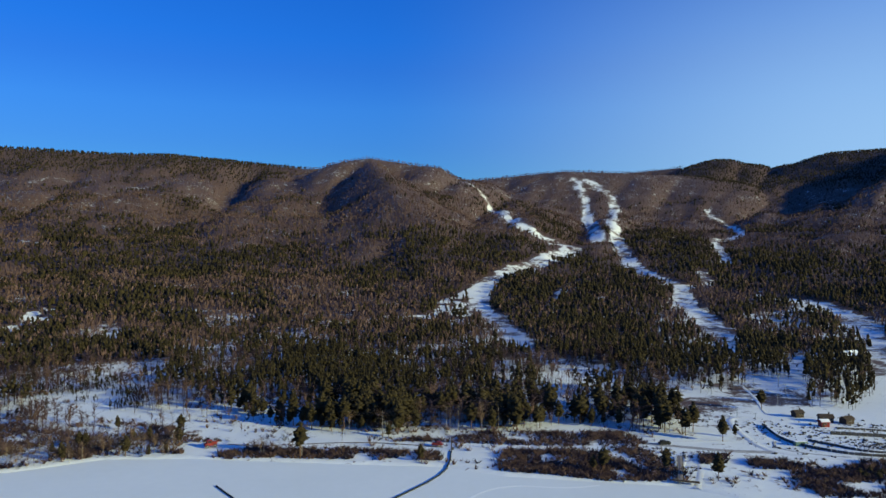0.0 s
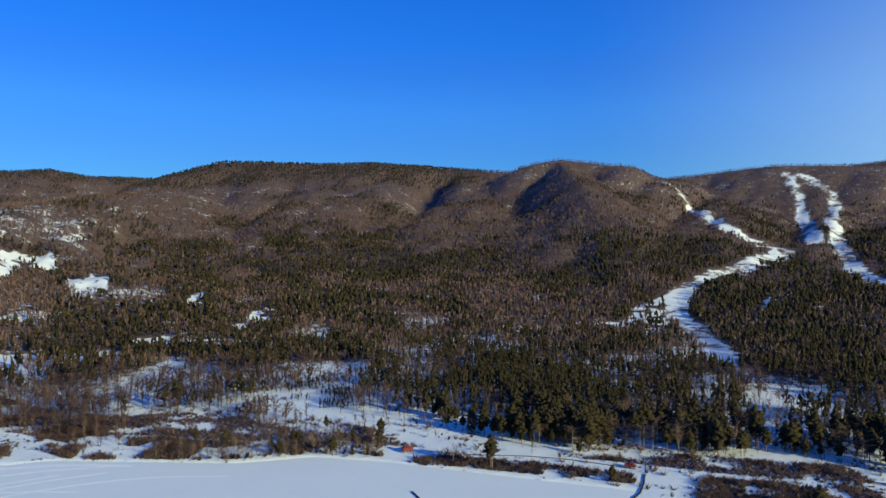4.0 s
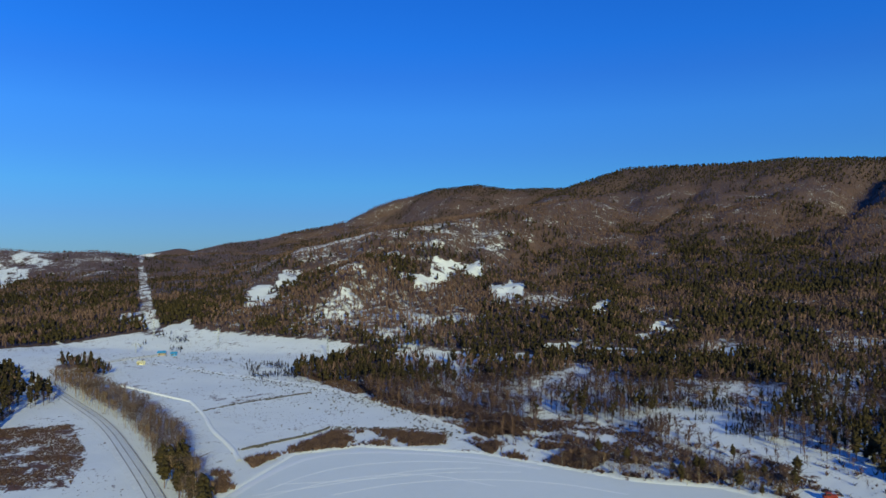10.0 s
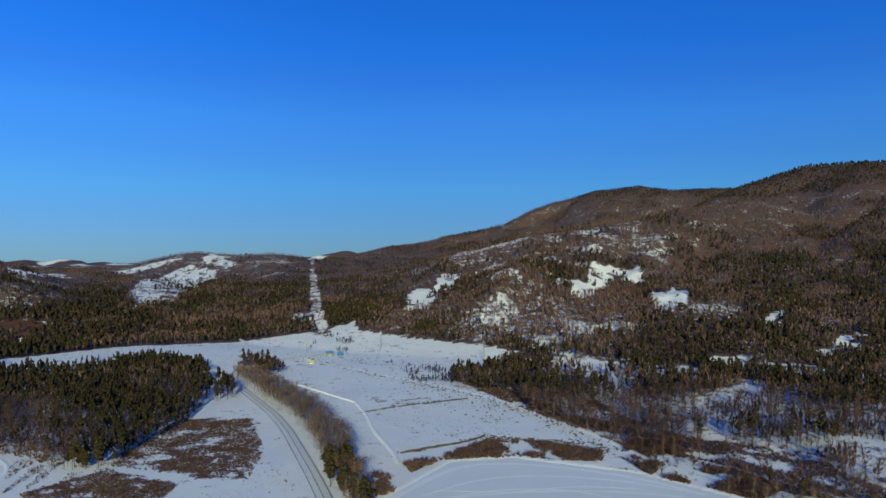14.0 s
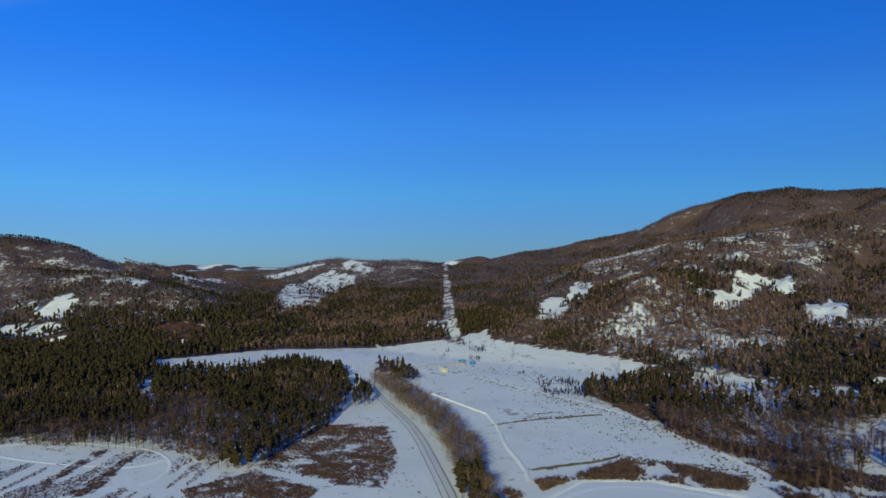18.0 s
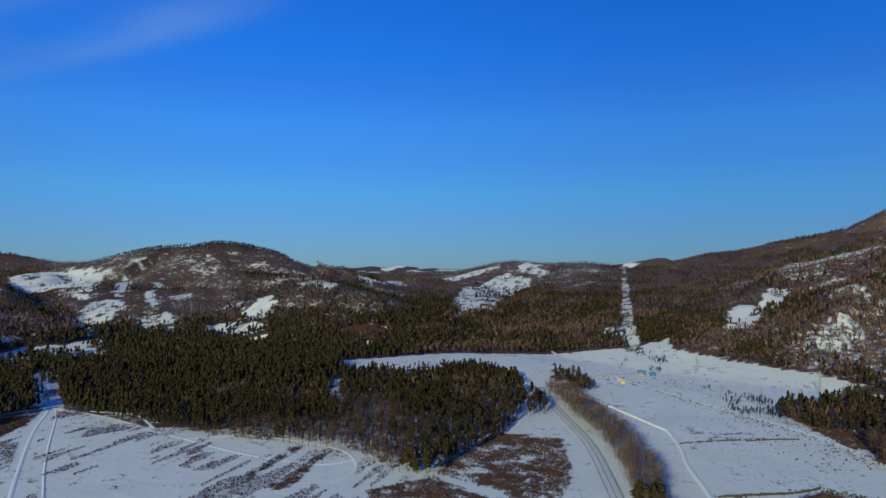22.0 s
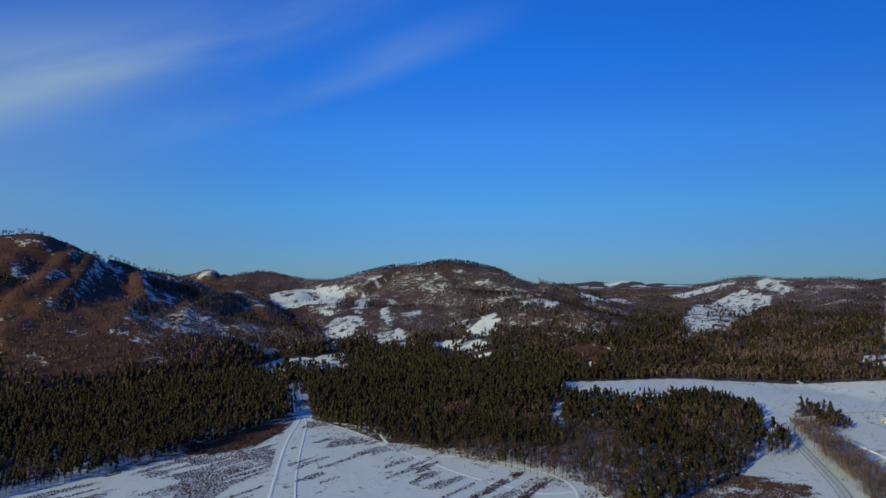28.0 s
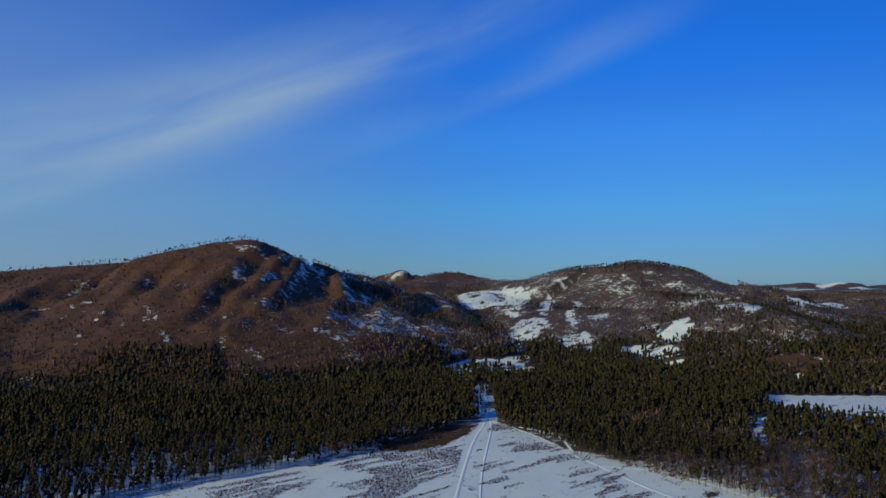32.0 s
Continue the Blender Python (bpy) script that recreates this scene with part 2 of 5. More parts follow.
DARK_WOOD = mottled("dark_wood", (0.030, 0.022, 0.017), (0.085, 0.060, 0.043), 0.8)
PALE_WOOD = mottled("pale_wood", (0.20, 0.16, 0.12), (0.42, 0.35, 0.27), 0.8)
ROOF_SNOW = mottled("roof_snow", (0.74, 0.76, 0.79), (0.84, 0.85, 0.87), 2.0, 0.6)
BLUE_METAL = mottled("blue_metal", (0.02, 0.16, 0.38), (0.04, 0.28, 0.58), 1.5, 0.5, 0.1)
YELLOW_PAINT = mottled("yellow_paint", (0.50, 0.47, 0.30), (0.66, 0.63, 0.44), 1.5, 0.6, 0.1)
RED_PAINT = mottled("red_paint", (0.14, 0.018, 0.015), (0.28, 0.04, 0.03), 1.0, 0.5, 0.1)
GREEN_PAINT = mottled("green_paint", (0.06, 0.11, 0.09), (0.12, 0.19, 0.16), 1.0, 0.6, 0.1)
STEEL = mottled("galvanised_steel", (0.22, 0.23, 0.24), (0.36, 0.37, 0.38), 0.8, 0.45, 0.1, 0.7)
RUBBER = mottled("black_rubber", (0.012, 0.012, 0.012), (0.03, 0.03, 0.03), 0.4, 0.8)
DARK_GLASS = mottled("dark_glass", (0.015, 0.02, 0.025), (0.03, 0.035, 0.04), 2.0, 0.1, 0.0)
RED_ROCK = mottled("red_rock", (0.16, 0.065, 0.03), (0.34, 0.16, 0.08), 6.0)
RUT = mottled("wheel_rut", (0.20, 0.19, 0.18), (0.50, 0.49, 0.48), 2.5)
# ---- the lie of the land ----
def hash2(ix, iy, seed):
    n = (ix.astype(np.int64) * 374761393 + iy.astype(np.int64) * 668265263 + seed * 974634541) & 0x7FFFFFFF
    n = ((n ^ (n >> 13)) * 1274126177) & 0x7FFFFFFF
    return ((n ^ (n >> 16)) & 0xFFFFF) / 1048575.0


def value_noise(x, y, size, seed=0):
    """Smooth noise of 0 to 1 with bumps of that size in metres."""
    u, v = np.asarray(x) / size, np.asarray(y) / size
    i, j = np.floor(u), np.floor(v)
    a, b = u - i, v - j
    a, b = a * a * (3 - 2 * a), b * b * (3 - 2 * b)
    lo = hash2(i, j, seed) * (1 - a) + hash2(i + 1, j, seed) * a
    hi = hash2(i, j + 1, seed) * (1 - a) + hash2(i + 1, j + 1, seed) * a
    return lo * (1 - b) + hi * b


def fractal(x, y, size, seed=0, steps=4):
    total, weight, sum_w = 0.0, 1.0, 0.0
    for k in range(steps):
        total = total + weight * value_noise(x, y, size / 2 ** k, seed + 17 * k)
        sum_w += weight
        weight *= 0.5
    return total / sum_w


def inside(x, y, poly):
    """Which points lie in a closed outline."""
    hit = np.zeros(np.shape(x), bool)
    for (x0, y0), (x1, y1) in zip(poly, poly[1:] + poly[:1]):
        if y0 != y1:
            hit ^= ((y0 > y) != (y1 > y)) & (x < (x1 - x0) * (y - y0) / (y1 - y0) + x0)
    return hit


def line_distance(x, y, line):
    """Distance to a line of points, and how far along it (0 to 1) the nearest place is."""
    best, along, run = np.full(np.shape(x), 1e9), np.zeros(np.shape(x)), 0.0
    total = sum(math.dist(a, b) for a, b in zip(line, line[1:]))
    for (x0, y0), (x1, y1) in zip(line, line[1:]):
        length = math.dist((x0, y0), (x1, y1))
        s = np.clip(((x - x0) * (x1 - x0) + (y - y0) * (y1 - y0)) / length ** 2, 0, 1)
        d = np.hypot(x - x0 - s * (x1 - x0), y - y0 - s * (y1 - y0))
        near = d < best
        best, along = np.where(near, d, best), np.where(near, (run + s * length) / total, along)
        run += length
    return best, along


def saw(u):
    """Sharp crests and hollows between 0 and 1."""
    return np.abs(2 * (u - np.floor(u)) - 1)


def at_bearing(bearing, distance):
    return -math.sin(radians(bearing)) * distance, math.cos(radians(bearing)) * distance


# ridges: bearing to the left of north, distance from the lake, height of the crest, half width
RIDGES = (
    ((-1.9, 2450, 306, 1500), (1.1, 2300, 320, 1450), (3.8, 2150, 336, 1400), (5.9, 2100, 340, 1050), (8.3, 2300, 328, 760),
     (11.4, 2420, 347, 1150), (17, 2500, 372, 1800), (21, 2500, 383, 1800), (25, 2500, 378, 1800), (28.7, 2500, 378, 1750),
     (32.3, 2550, 384, 1300), (34.3, 2650, 366, 850), (36.2, 2800, 255, 700)),
    ((5.9, 2100, 340, 600), (5.2, 1850, 285, 600), (4.0, 1600, 215, 560), (2.6, 1350, 140, 480), (1.0, 1100, 75, 380)),
    ((-1.9, 2700, 335, 1900), (-5.3, 2700, 351, 1950), (-9.7, 2700, 368, 1950), (-14.1, 2750, 362, 1950), (-19, 2900, 360, 2000)),
    ((-14.1, 3300, 418, 1500), (-18.3, 3300, 436, 1900), (-21.3, 3300, 463, 2300), (-24.2, 3300, 420, 2400), (-26.8, 3300, 438, 2500),
     (-29, 3300, 468, 2500), (-31.9, 3300, 470, 2500), (-38, 3200, 450, 2400), (-50, 3100, 380, 2300)),
    ((34, 3600, 420, 1500), (36.6, 3600, 418, 1500), (38.9, 3600, 422, 1500), (41.6, 3600, 418, 1500), (44.3, 3600, 440, 1600), (47, 3600, 426, 1300),
     (50.5, 3600, 374, 1000), (53, 3600, 290, 1000), (57.2, 3600, 226, 1000), (62.2, 3600, 164, 1000), (65.4, 3600, 66, 1200)),
    ((36, 1900, 235, 900), (42, 1550, 178, 800), (47, 1350, 146, 720), (50.5, 1260, 133, 640), (54, 1330, 108, 560), (59, 1450, 88, 500), (64, 1600, 66, 420)),
    ((49, 1150, 100, 430), (53.4, 940, 78, 300), (55.5, 830, 48, 190)),
    ((64, 2400, 96, 1500), (70, 2300, 84, 1500), (73.4, 2250, 102, 1100), (76, 2250, 98, 900), (78.9, 2300, 106, 850), (82, 2250, 84, 750), (85, 2200, 58, 600)),
    ((92.5, 1750, 45, 400), (94.8, 1700, 88, 520), (98.6, 1700, 124, 740), (101.9, 1700, 143, 780), (105.5, 1700, 130, 760), (108.8, 1750, 104, 700)),
    ((101, 1400, 78, 300), (95, 1180, 70, 270), (91, 1030, 58, 200), (88, 1000, 40, 170)),
    ((108, 2300, 92, 700), (113.4, 2500, 98, 700), (116.5, 2700, 126, 600), (119, 2500, 96, 600)),
    ((120.5, 1400, 84, 110), (122.3, 1276, 104, 190), (124.8, 1214, 114, 290)),
    ((124, 1214, 113, 280), (126, 1200, 117, 330), (127.7, 1190, 132, 340), (130.4, 1188, 149, 360), (132.6, 1188, 168, 400),
     (134.5, 1188, 163, 471), (137, 1188, 153, 410), (139.5, 1206, 129, 426), (141.5, 1214, 130, 456), (146, 1232, 122, 456), (150, 1232, 111, 456), (165, 1320, 92, 456)),
    ((118.5, 1380, 80, 220), (116.5, 1160, 56, 170), (114.8, 960, 26, 130)),
    ((119.6, 4500, 132, 500), (120.5, 4500, 156, 500), (121.6, 4500, 128, 500)),
    ((83, 4300, 56, 700), (85.3, 4300, 74, 700), (86.4, 4300, 66, 700), (87.9, 4300, 86, 700), (89, 4300, 74, 700), (90.2, 4300, 82, 700), (92, 4300, 68, 700), (94, 4300, 60, 700)),
    ((65, 4300, 100, 700), (67.5, 4300, 138, 700), (70.5, 4300, 100, 700)),
)
# spacing of the gullies, how deep they are cut, and how deep the sharp spurs between them are, how hollow the slope is
FOLDS = ((420, 0.8, 0.06, 1.3), (330, 0.25, 0.0, 1.3), (380, 1.0, 0.08, 1.3), (420, 1.0, 0.08, 1.3), (420, 0.5, 0.03, 1.3), (240, 0.7, 0.18, 1.2), (150, 0.5, 0.14, 1.3), (430, 0.9, 0.16, 1.15),
         (420, 0.9, 0.20, 1.0), (190, 0.6, 0.12, 0.9), (260, 0.5, 0.08, 1.2), (260, 0.35, 0.10, 1.1), (230, 0.30, 0.16, 0.95), (170, 0.6, 0.18, 1.0), (120, 1.0, 0.35, 1.3), (130, 1.0, 0.35, 1.3), (300, 1.0, 0.3, 1.3))
RIDGE_LINES = [[(*at_bearing(b, d), z, w) for b, d, z, w in ridge] for ridge in RIDGES]

LAKE = [(-140, 226), (-114, 241), (-86, 242), (-34, 236), (0, 233), (20, 223), (70, 214), (85, 203), (130, 178), (165, 120), (170, 30), (130, -60),
        (30, -120), (-90, -110), (-160, -50), (-190, 30), (-215, 90), (-240, 130), (-256, 155), (-247, 182), (-204, 212), (-172, 219)]


def land(x, y):
    """Height of the ground, in metres over the meadow by the lake."""
    x, y = np.asarray(x, float), np.asarray(y, float)
    r = np.hypot(x, y)
    h = np.maximum(0, r - 800) * 0.016 * np.clip((r - 800) / 600, 0, 1)
    rough = np.zeros_like(h)
    turn = np.arctan2(-x, y)
    warp = (fractal(x, y, 260, 23, 2) - 0.5) * 150
    for ridge, (fold, cut, sharp, hollow) in zip(RIDGE_LINES, FOLDS):
        best, rel = np.zeros_like(h), np.ones_like(h)
        for (x0, y0, z0, w0), (x1, y1, z1, w1) in zip(ridge, ridge[1:]):
            length = math.hypot(x1 - x0, y1 - y0)
            free = ((x - x0) * (x1 - x0) + (y - y0) * (y1 - y0)) / length ** 2
            s = np.clip(free, 0, 1)
            past, aside = (free - s) * length, ((x - x0) * (y1 - y0) - (y - y0) * (x1 - x0)) / length
            d = np.hypot(past, aside) / (w0 + s * (w1 - w0))
            u = np.sqrt(d * d + 0.0012) - 0.0346
            top = (z0 + s * (z1 - z0)) * np.clip(1 - u, 0, 1) ** hollow
            up = top > best
            rel = np.where(up, u, rel)
            best = np.maximum(best, top)
        # gullies run down from the crest, and fork
        a = turn * math.hypot(*ridge[len(ridge) // 2][:2]) + warp * (0.2 + 0.35 * rel) - rel * fold * 0.9
        g = 0.65 * np.abs(value_noise(a, rel * fold * 0.9, fold, 31) * 2 - 1) + 0.35 * np.abs(value_noise(a, rel * fold * 0.8, fold * 0.42, 37) * 2 - 1)
        best = best * (1 - cut * (0.40 - 0.78 * g) * np.clip(rel * 3.2, 0, 1) * np.clip((1 - rel) * 1.6, 0, 1))
        tilt = a + 26 * (fractal(x, y, 70, 27, 2) - 0.5)
        ribs = 0.62 * (1 - saw(tilt / (fold * 0.52))) ** 1.2 + 0.38 * (1 - saw(tilt / (fold * 0.23) + 0.3 + 0.35 * saw(tilt / (fold * 0.9))))
        best = best * (1 - sharp * ribs * np.clip(rel * 3.2 - 0.15, 0, 1) * np.clip((1 - rel) * 1.8, 0, 1))
        rough = np.where(best > h, best * np.clip(rel * 3, 0.02, 1), rough)
        h = np.maximum(h, best)
    gully = np.abs(fractal(x, y, 420, 3, 4) - 0.5) * 2
    h = h - rough * 0.16 * (0.30 - gully) * np.clip(h / 40, 0, 1)
    h = h + (fractal(x, y, 85, 13, 3) - 0.5) * np.clip(rough, 0, 90) * 0.22
    h = h + (0.45 - np.abs(fractal(x, y, 62, 29, 3) - 0.5) * 3) * np.clip(rough, 0, 60) * 0.085
    h = h + (fractal(x, y, 160, 9, 3) - 0.5) * np.clip((r - 300) / 500, 0, 1) * 5
    h = h + (fractal(x, y, 40, 5, 2) - 0.5) * 0.5 * np.clip((r - 200) / 100, 0, 1)
    return h
# ---- plan: open ground, woods, slopes ----
MEADOW = [(-204, 212), (-230, 236), (-317, 244), (-356, 263), (-412, 292), (-491, 345), (-509, 378), (-608, 330), (-693, 302), (-738, 318), (-715, 268),
          (-725, 250), (-750, 180), (-760, 98), (-738, 30), (-707, -33), (-650, -22), (-640, 0), (-650, 42), (-655, 95), (-590, 122), (-545, 118), (-520, 112), (-470, 104),
          (-430, 90), (-383, 70), (-316, 30), (-250, 30), (-190, 60)]
FIELD = [(-150, -320), (-263, -276), (-339, -240), (-485, -215), (-560, -246), (-560, -236), (-482, -200), (-426, -132), (-392, -65), (-358, -5), (-318, 15),
         (-316, 30), (-250, 40), (-190, 60), (-150, -60)]
RESORT = [(101, 299), (119, 361), (150, 362), (178, 395), (240, 455), (300, 470), (330, 400), (230, 280), (190, 215), (130, 180), (85, 205), (90, 255)]
CLEARINGS = [
    MEADOW, FIELD, RESORT,
    [(188, 451), (240, 453), (355, 571), (300, 500), (234, 376), (176, 360)],
    [(-91, 271), (-81, 298), (-49, 280), (-17, 267), (19, 278), (24, 267), (49, 285), (76, 290), (90, 271), (70, 225), (0, 240), (-90, 248)], [(-5, 828), (32, 877), (54, 715), (25, 700), (-19, 716)],
    [(-468, 680), (-474, 712), (-448, 676), (-452, 660)], [(-266, 306), (-304, 391), (-285, 374), (-258, 311), (-235, 275)],
    [(-225, 281), (-190, 262), (-163, 246), (-150, 262), (-197, 301)], [(-203, 351), (-233, 424), (-219, 419), (-185, 344)],
    [(-97, 288), (-85, 317), (-57, 310), (-54, 277), (-74, 250), (-90, 255)],
    [(-137, 518), (-104, 555), (-94, 504), (-117, 471)], [(-398, 680), (-380, 684), (-372, 650), (-382, 640)],
    [(-830, 280), (-826, 310), (-740, 288), (-746, 272)], [(-600, -36), (-573, -26), (-488, -21), (-492, -31)],
    [(77, 451), (105, 419), (93, 365), (61, 365)], [(-169, 639), (-100, 566), (-94, 489), (-129, 502)],
    [(-47, 707), (9, 767), (54, 715), (3, 648)], [(91, 384), (122, 371), (108, 345), (89, 352)],
    [(-545, -236), (-640, -275), (-640, -290), (-540, -246)], [(-458, 648), (-485, 702), (-485, 735), (-449, 686), (-440, 647)],
    [(-374, 595), (-372, 627), (-395, 695), (-375, 694), (-364, 648), (-359, 607)], [(-459, 96), (-472, 105), (-448, 104), (-421, 100), (-421, 96)],
    [(-191, 337), (-183, 351), (-163, 344), (-132, 315), (-123, 305), (-120, 273), (-135, 272), (-162, 293)], [(-155, 382), (-152, 391), (-132, 346), (-129, 321), (-140, 339)],
    [(-735, 584), (-709, 601), (-706, 634), (-772, 699), (-777, 732), (-771, 741), (-760, 785), (-717, 744), (-696, 712), (-712, 706), (-747, 729), (-714, 679), (-679, 630), (-651, 573), (-675, 575)], [(-652, 695), (-614, 677), (-644, 725), (-605, 709), (-558, 654), (-546, 615), (-598, 640)],
    [(-459, 649), (-486, 704), (-487, 737), (-450, 687), (-440, 647)], [(-374, 595), (-372, 627), (-395, 695), (-375, 694), (-364, 648), (-360, 607)],
    [(-404, 498), (-388, 513), (-370, 494), (-389, 483)], [(-799, 414), (-841, 456), (-819, 467), (-929, 543), (-902, 554), (-790, 485), (-792, 457), (-738, 422), (-757, 395)],
    [(-2208, 492), (-2013, 505), (-1920, 452), (-2068, 451), (-2132, 434)], [(-2182, 402), (-2109, 320), (-2005, 232), (-2150, 216)],
    [(-1273, 142), (-1643, 212), (-1884, 286), (-2035, 356), (-2057, 408), (-1874, 423), (-1667, 347), (-1419, 262), (-1226, 209), (-1185, 159)], [(-846, 283), (-831, 302), (-774, 281), (-814, 277)],
    [(-1157, 122), (-1169, 141), (-1124, 148), (-1013, 118)], [(-1457, -715), (-1480, -568), (-1458, -525), (-1387, -510), (-1094, -424), (-1213, -508), (-1184, -551)],
    [(-980, -395), (-1051, -402), (-1102, -388), (-1002, -347), (-948, -358), (-881, -332), (-891, -348)], [(-936, -305), (-976, -293), (-1004, -296), (-997, -268), (-946, -239), (-934, -265)],
    [(-1004, -191), (-1073, -196), (-1057, -168), (-1111, -171), (-1070, -144), (-1027, -152), (-998, -137), (-989, -162)], [(-948, -220), (-970, -189), (-936, -138), (-917, -135), (-937, -212)],
    [(-704, -367), (-751, -368), (-775, -372), (-802, -344), (-811, -331), (-858, -315), (-865, -304), (-803, -294), (-769, -302), (-756, -335), (-722, -350)], [(-1102, -388), (-1405, -480), (-1455, -483), (-1368, -446), (-1122, -380), (-1038, -349)],
    [(-1162, -355), (-1394, -415), (-1314, -384), (-1049, -309), (-1023, -309)], [(-1600, -42), (-1584, 80), (-1392, -7)],
    [(-1114, -71), (-1348, -50), (-1057, -61)], [(-861, -21), (-891, -12), (-913, 2), (-869, 5), (-844, -7)],
    [(-711, -34), (-725, 37), (-756, 104), (-706, 101), (-659, 45), (-665, -30)], [(-459, 96), (-472, 105), (-448, 104), (-421, 100), (-421, 96)],
    [(-266, 296), (-283, 334), (-306, 395), (-325, 446), (-307, 431), (-266, 349), (-243, 292), (-240, 276)],
    [(-384, 526), (-409, 508), (-388, 486), (-350, 501), (-311, 519), (-336, 560)],
    [(-495, 375), (-382, 464), (-358, 435), (-467, 354)],
    [(-373, 603), (-370, 634), (-388, 677), (-381, 695), (-360, 652), (-353, 606), (-362, 585)],
    [(-188, 325), (-220, 397), (-239, 466), (-224, 451), (-201, 374), (-176, 323), (-154, 327), (-122, 294), (-113, 273), (-135, 287), (-166, 302)],
    [(-287, 575), (-282, 610), (-260, 583), (-257, 531)],
    [(-240, 297), (-194, 281), (-168, 270), (-162, 257), (-187, 258), (-218, 266)],
]
# slopes where trees stand thin over the snow, dense pine woods, the mixed wood by the lake, and snow left in the gullies of the brown hill
THIN = [
    [(-844, 841), (-948, 1065), (-961, 1279), (-882, 1074), (-797, 861)], [(-653, 378), (-679, 453), (-697, 533), (-606, 522), (-506, 460), (-496, 406), (-545, 381), (-587, 357)],
    [(-1245, 227), (-1624, 379), (-1620, 403), (-1302, 304), (-1201, 233)], [(-2155, 568), (-2019, 575), (-2000, 527)],
    [(-2109, 646), (-1988, 675), (-1845, 626), (-2040, 624)], [(-1581, -426), (-1563, -323), (-1320, -245), (-1274, -289), (-1386, -373)],
    [(-1497, -215), (-1515, -137), (-1091, -63), (-1130, -114)],
]
PINEWOODS = [
    [(-714, 528), (-696, 532), (-625, 533), (-508, 476), (-441, 427), (-448, 416), (-598, 499), (-686, 513)], [(-725, 451), (-731, 488), (-723, 534), (-702, 519), (-677, 457), (-683, 430)],
    [(-1589, -362), (-1633, -269), (-1562, -199), (-1410, -52), (-1061, -62), (-1500, -175), (-1522, -299)], [(-1271, -428), (-1488, -470), (-1168, -357), (-985, -305), (-943, -312), (-981, -340)],
    [(-943, -351), (-991, -348), (-911, -301), (-864, -303), (-876, -326)], [(-1037, -262), (-1116, -253), (-1033, -191), (-971, -190), (-937, -222)],
    [(-1023, -92), (-1403, 71), (-912, 47), (-870, -55), (-961, -96)], [(-1141, -211), (-1183, -207), (-1120, -172), (-1039, -165), (-1054, -189)],
    [(-781, 1029), (-743, 1168), (-642, 1028), (-690, 914)], [(-700, 1227), (-634, 1282), (-590, 1208), (-559, 1071), (-611, 1085)],
    [(-576, 1228), (-510, 1470), (-464, 1336), (-451, 1143), (-500, 1081)], [(-464, 976), (-429, 1159), (-340, 1085), (-258, 1208), (-212, 1019), (-281, 928), (-290, 864), (-421, 898)],
    [(-67, 1240), (53, 1272), (126, 1258), (189, 1237), (119, 1027), (40, 967), (-53, 974)], [(55, 866), (233, 1231), (262, 1083), (262, 961), (274, 874), (196, 694), (108, 489), (110, 694), (51, 695)],
    [(198, 1637), (299, 1537), (235, 1353), (182, 1381)], [(415, 1647), (525, 1522), (506, 1294), (342, 885), (301, 960), (332, 1219)],
    [(498, 1257), (629, 1144), (432, 786), (387, 829), (391, 940)],
]
LAKE_WOOD = [
    [(-85, 300), (-162, 573), (-108, 652), (-44, 661), (39, 690), (43, 578), (38, 436), (49, 397), (55, 351), (49, 308), (27, 287), (-3, 276), (-29, 279), (-55, 287)],
    [(-133, 322), (-182, 486), (-173, 588), (-61, 725), (-26, 316), (-60, 300), (-85, 297), (-108, 305)],
]
STREAKS = [
    [(-915, -883), (-943, -891), (-879, -802), (-834, -725), (-789, -719), (-869, -817)], [(-969, -851), (-939, -793), (-777, -629), (-808, -675), (-892, -771)],
    [(-621, -722), (-636, -717), (-549, -612), (-516, -585), (-546, -636)], [(-775, -1062), (-691, -931), (-614, -826), (-506, -691), (-488, -686), (-599, -826)],
    [(-968, -683), (-881, -608), (-795, -524), (-789, -532), (-866, -611)],
]
# ski runs and cuts: a line with its width at both ends
RUNS = [
    ([(56, 2030), (95, 1970), (130, 1900), (149, 1424), (198, 1342), (232, 1256)], 27, 34),
    ([(232, 1256), (184, 1154), (120, 1027), (76, 951), (48, 881), (39, 792), (48, 718), (57, 617), (57, 464)], 40, 16),
    ([(467, 2535), (455, 2272), (349, 1667), (304, 1392)], 30, 30),
    ([(510, 2515), (548, 2281), (389, 1639), (339, 1375), (291, 1101), (285, 987), (300, 895)], 34, 24),
    ([(797, 2157), (794, 1983), (627, 1487), (543, 1421), (469, 1191), (440, 1100)], 20, 20),
    ([(368, 1014), (343, 913), (300, 895), (269, 788), (257, 696), (212, 530), (183, 466), (150, 346), (122, 304)], 16, 44),
    ([(386, 804), (407, 769), (384, 671), (290, 491), (240, 403)], 34, 60),
    ([(118, 802), (145, 872), (179, 939)], 14, 12),
    ([(50, 547), (59, 452), (72, 451)], 16, 16),
    ([(-2250, 800), (-1934, 701), (-1199, 437), (-867, 320), (-757, 284), (-697, 265)], 18, 15),
]
ROAD = [(-170, 70), (-205, 82), (-235, 91), (-298, 103), (-345, 112), (-384, 117), (-463, 121), (-526, 127), (-560, 150), (-590, 190), (-600, 235)]
BIRCH_ROW = [(-205, 90), (-261, 101), (-298, 111), (-353, 121), (-397, 123), (-525, 129), (-520, 149), (-422, 144), (-351, 138), (-300, 128), (-253, 113), (-212, 102)]
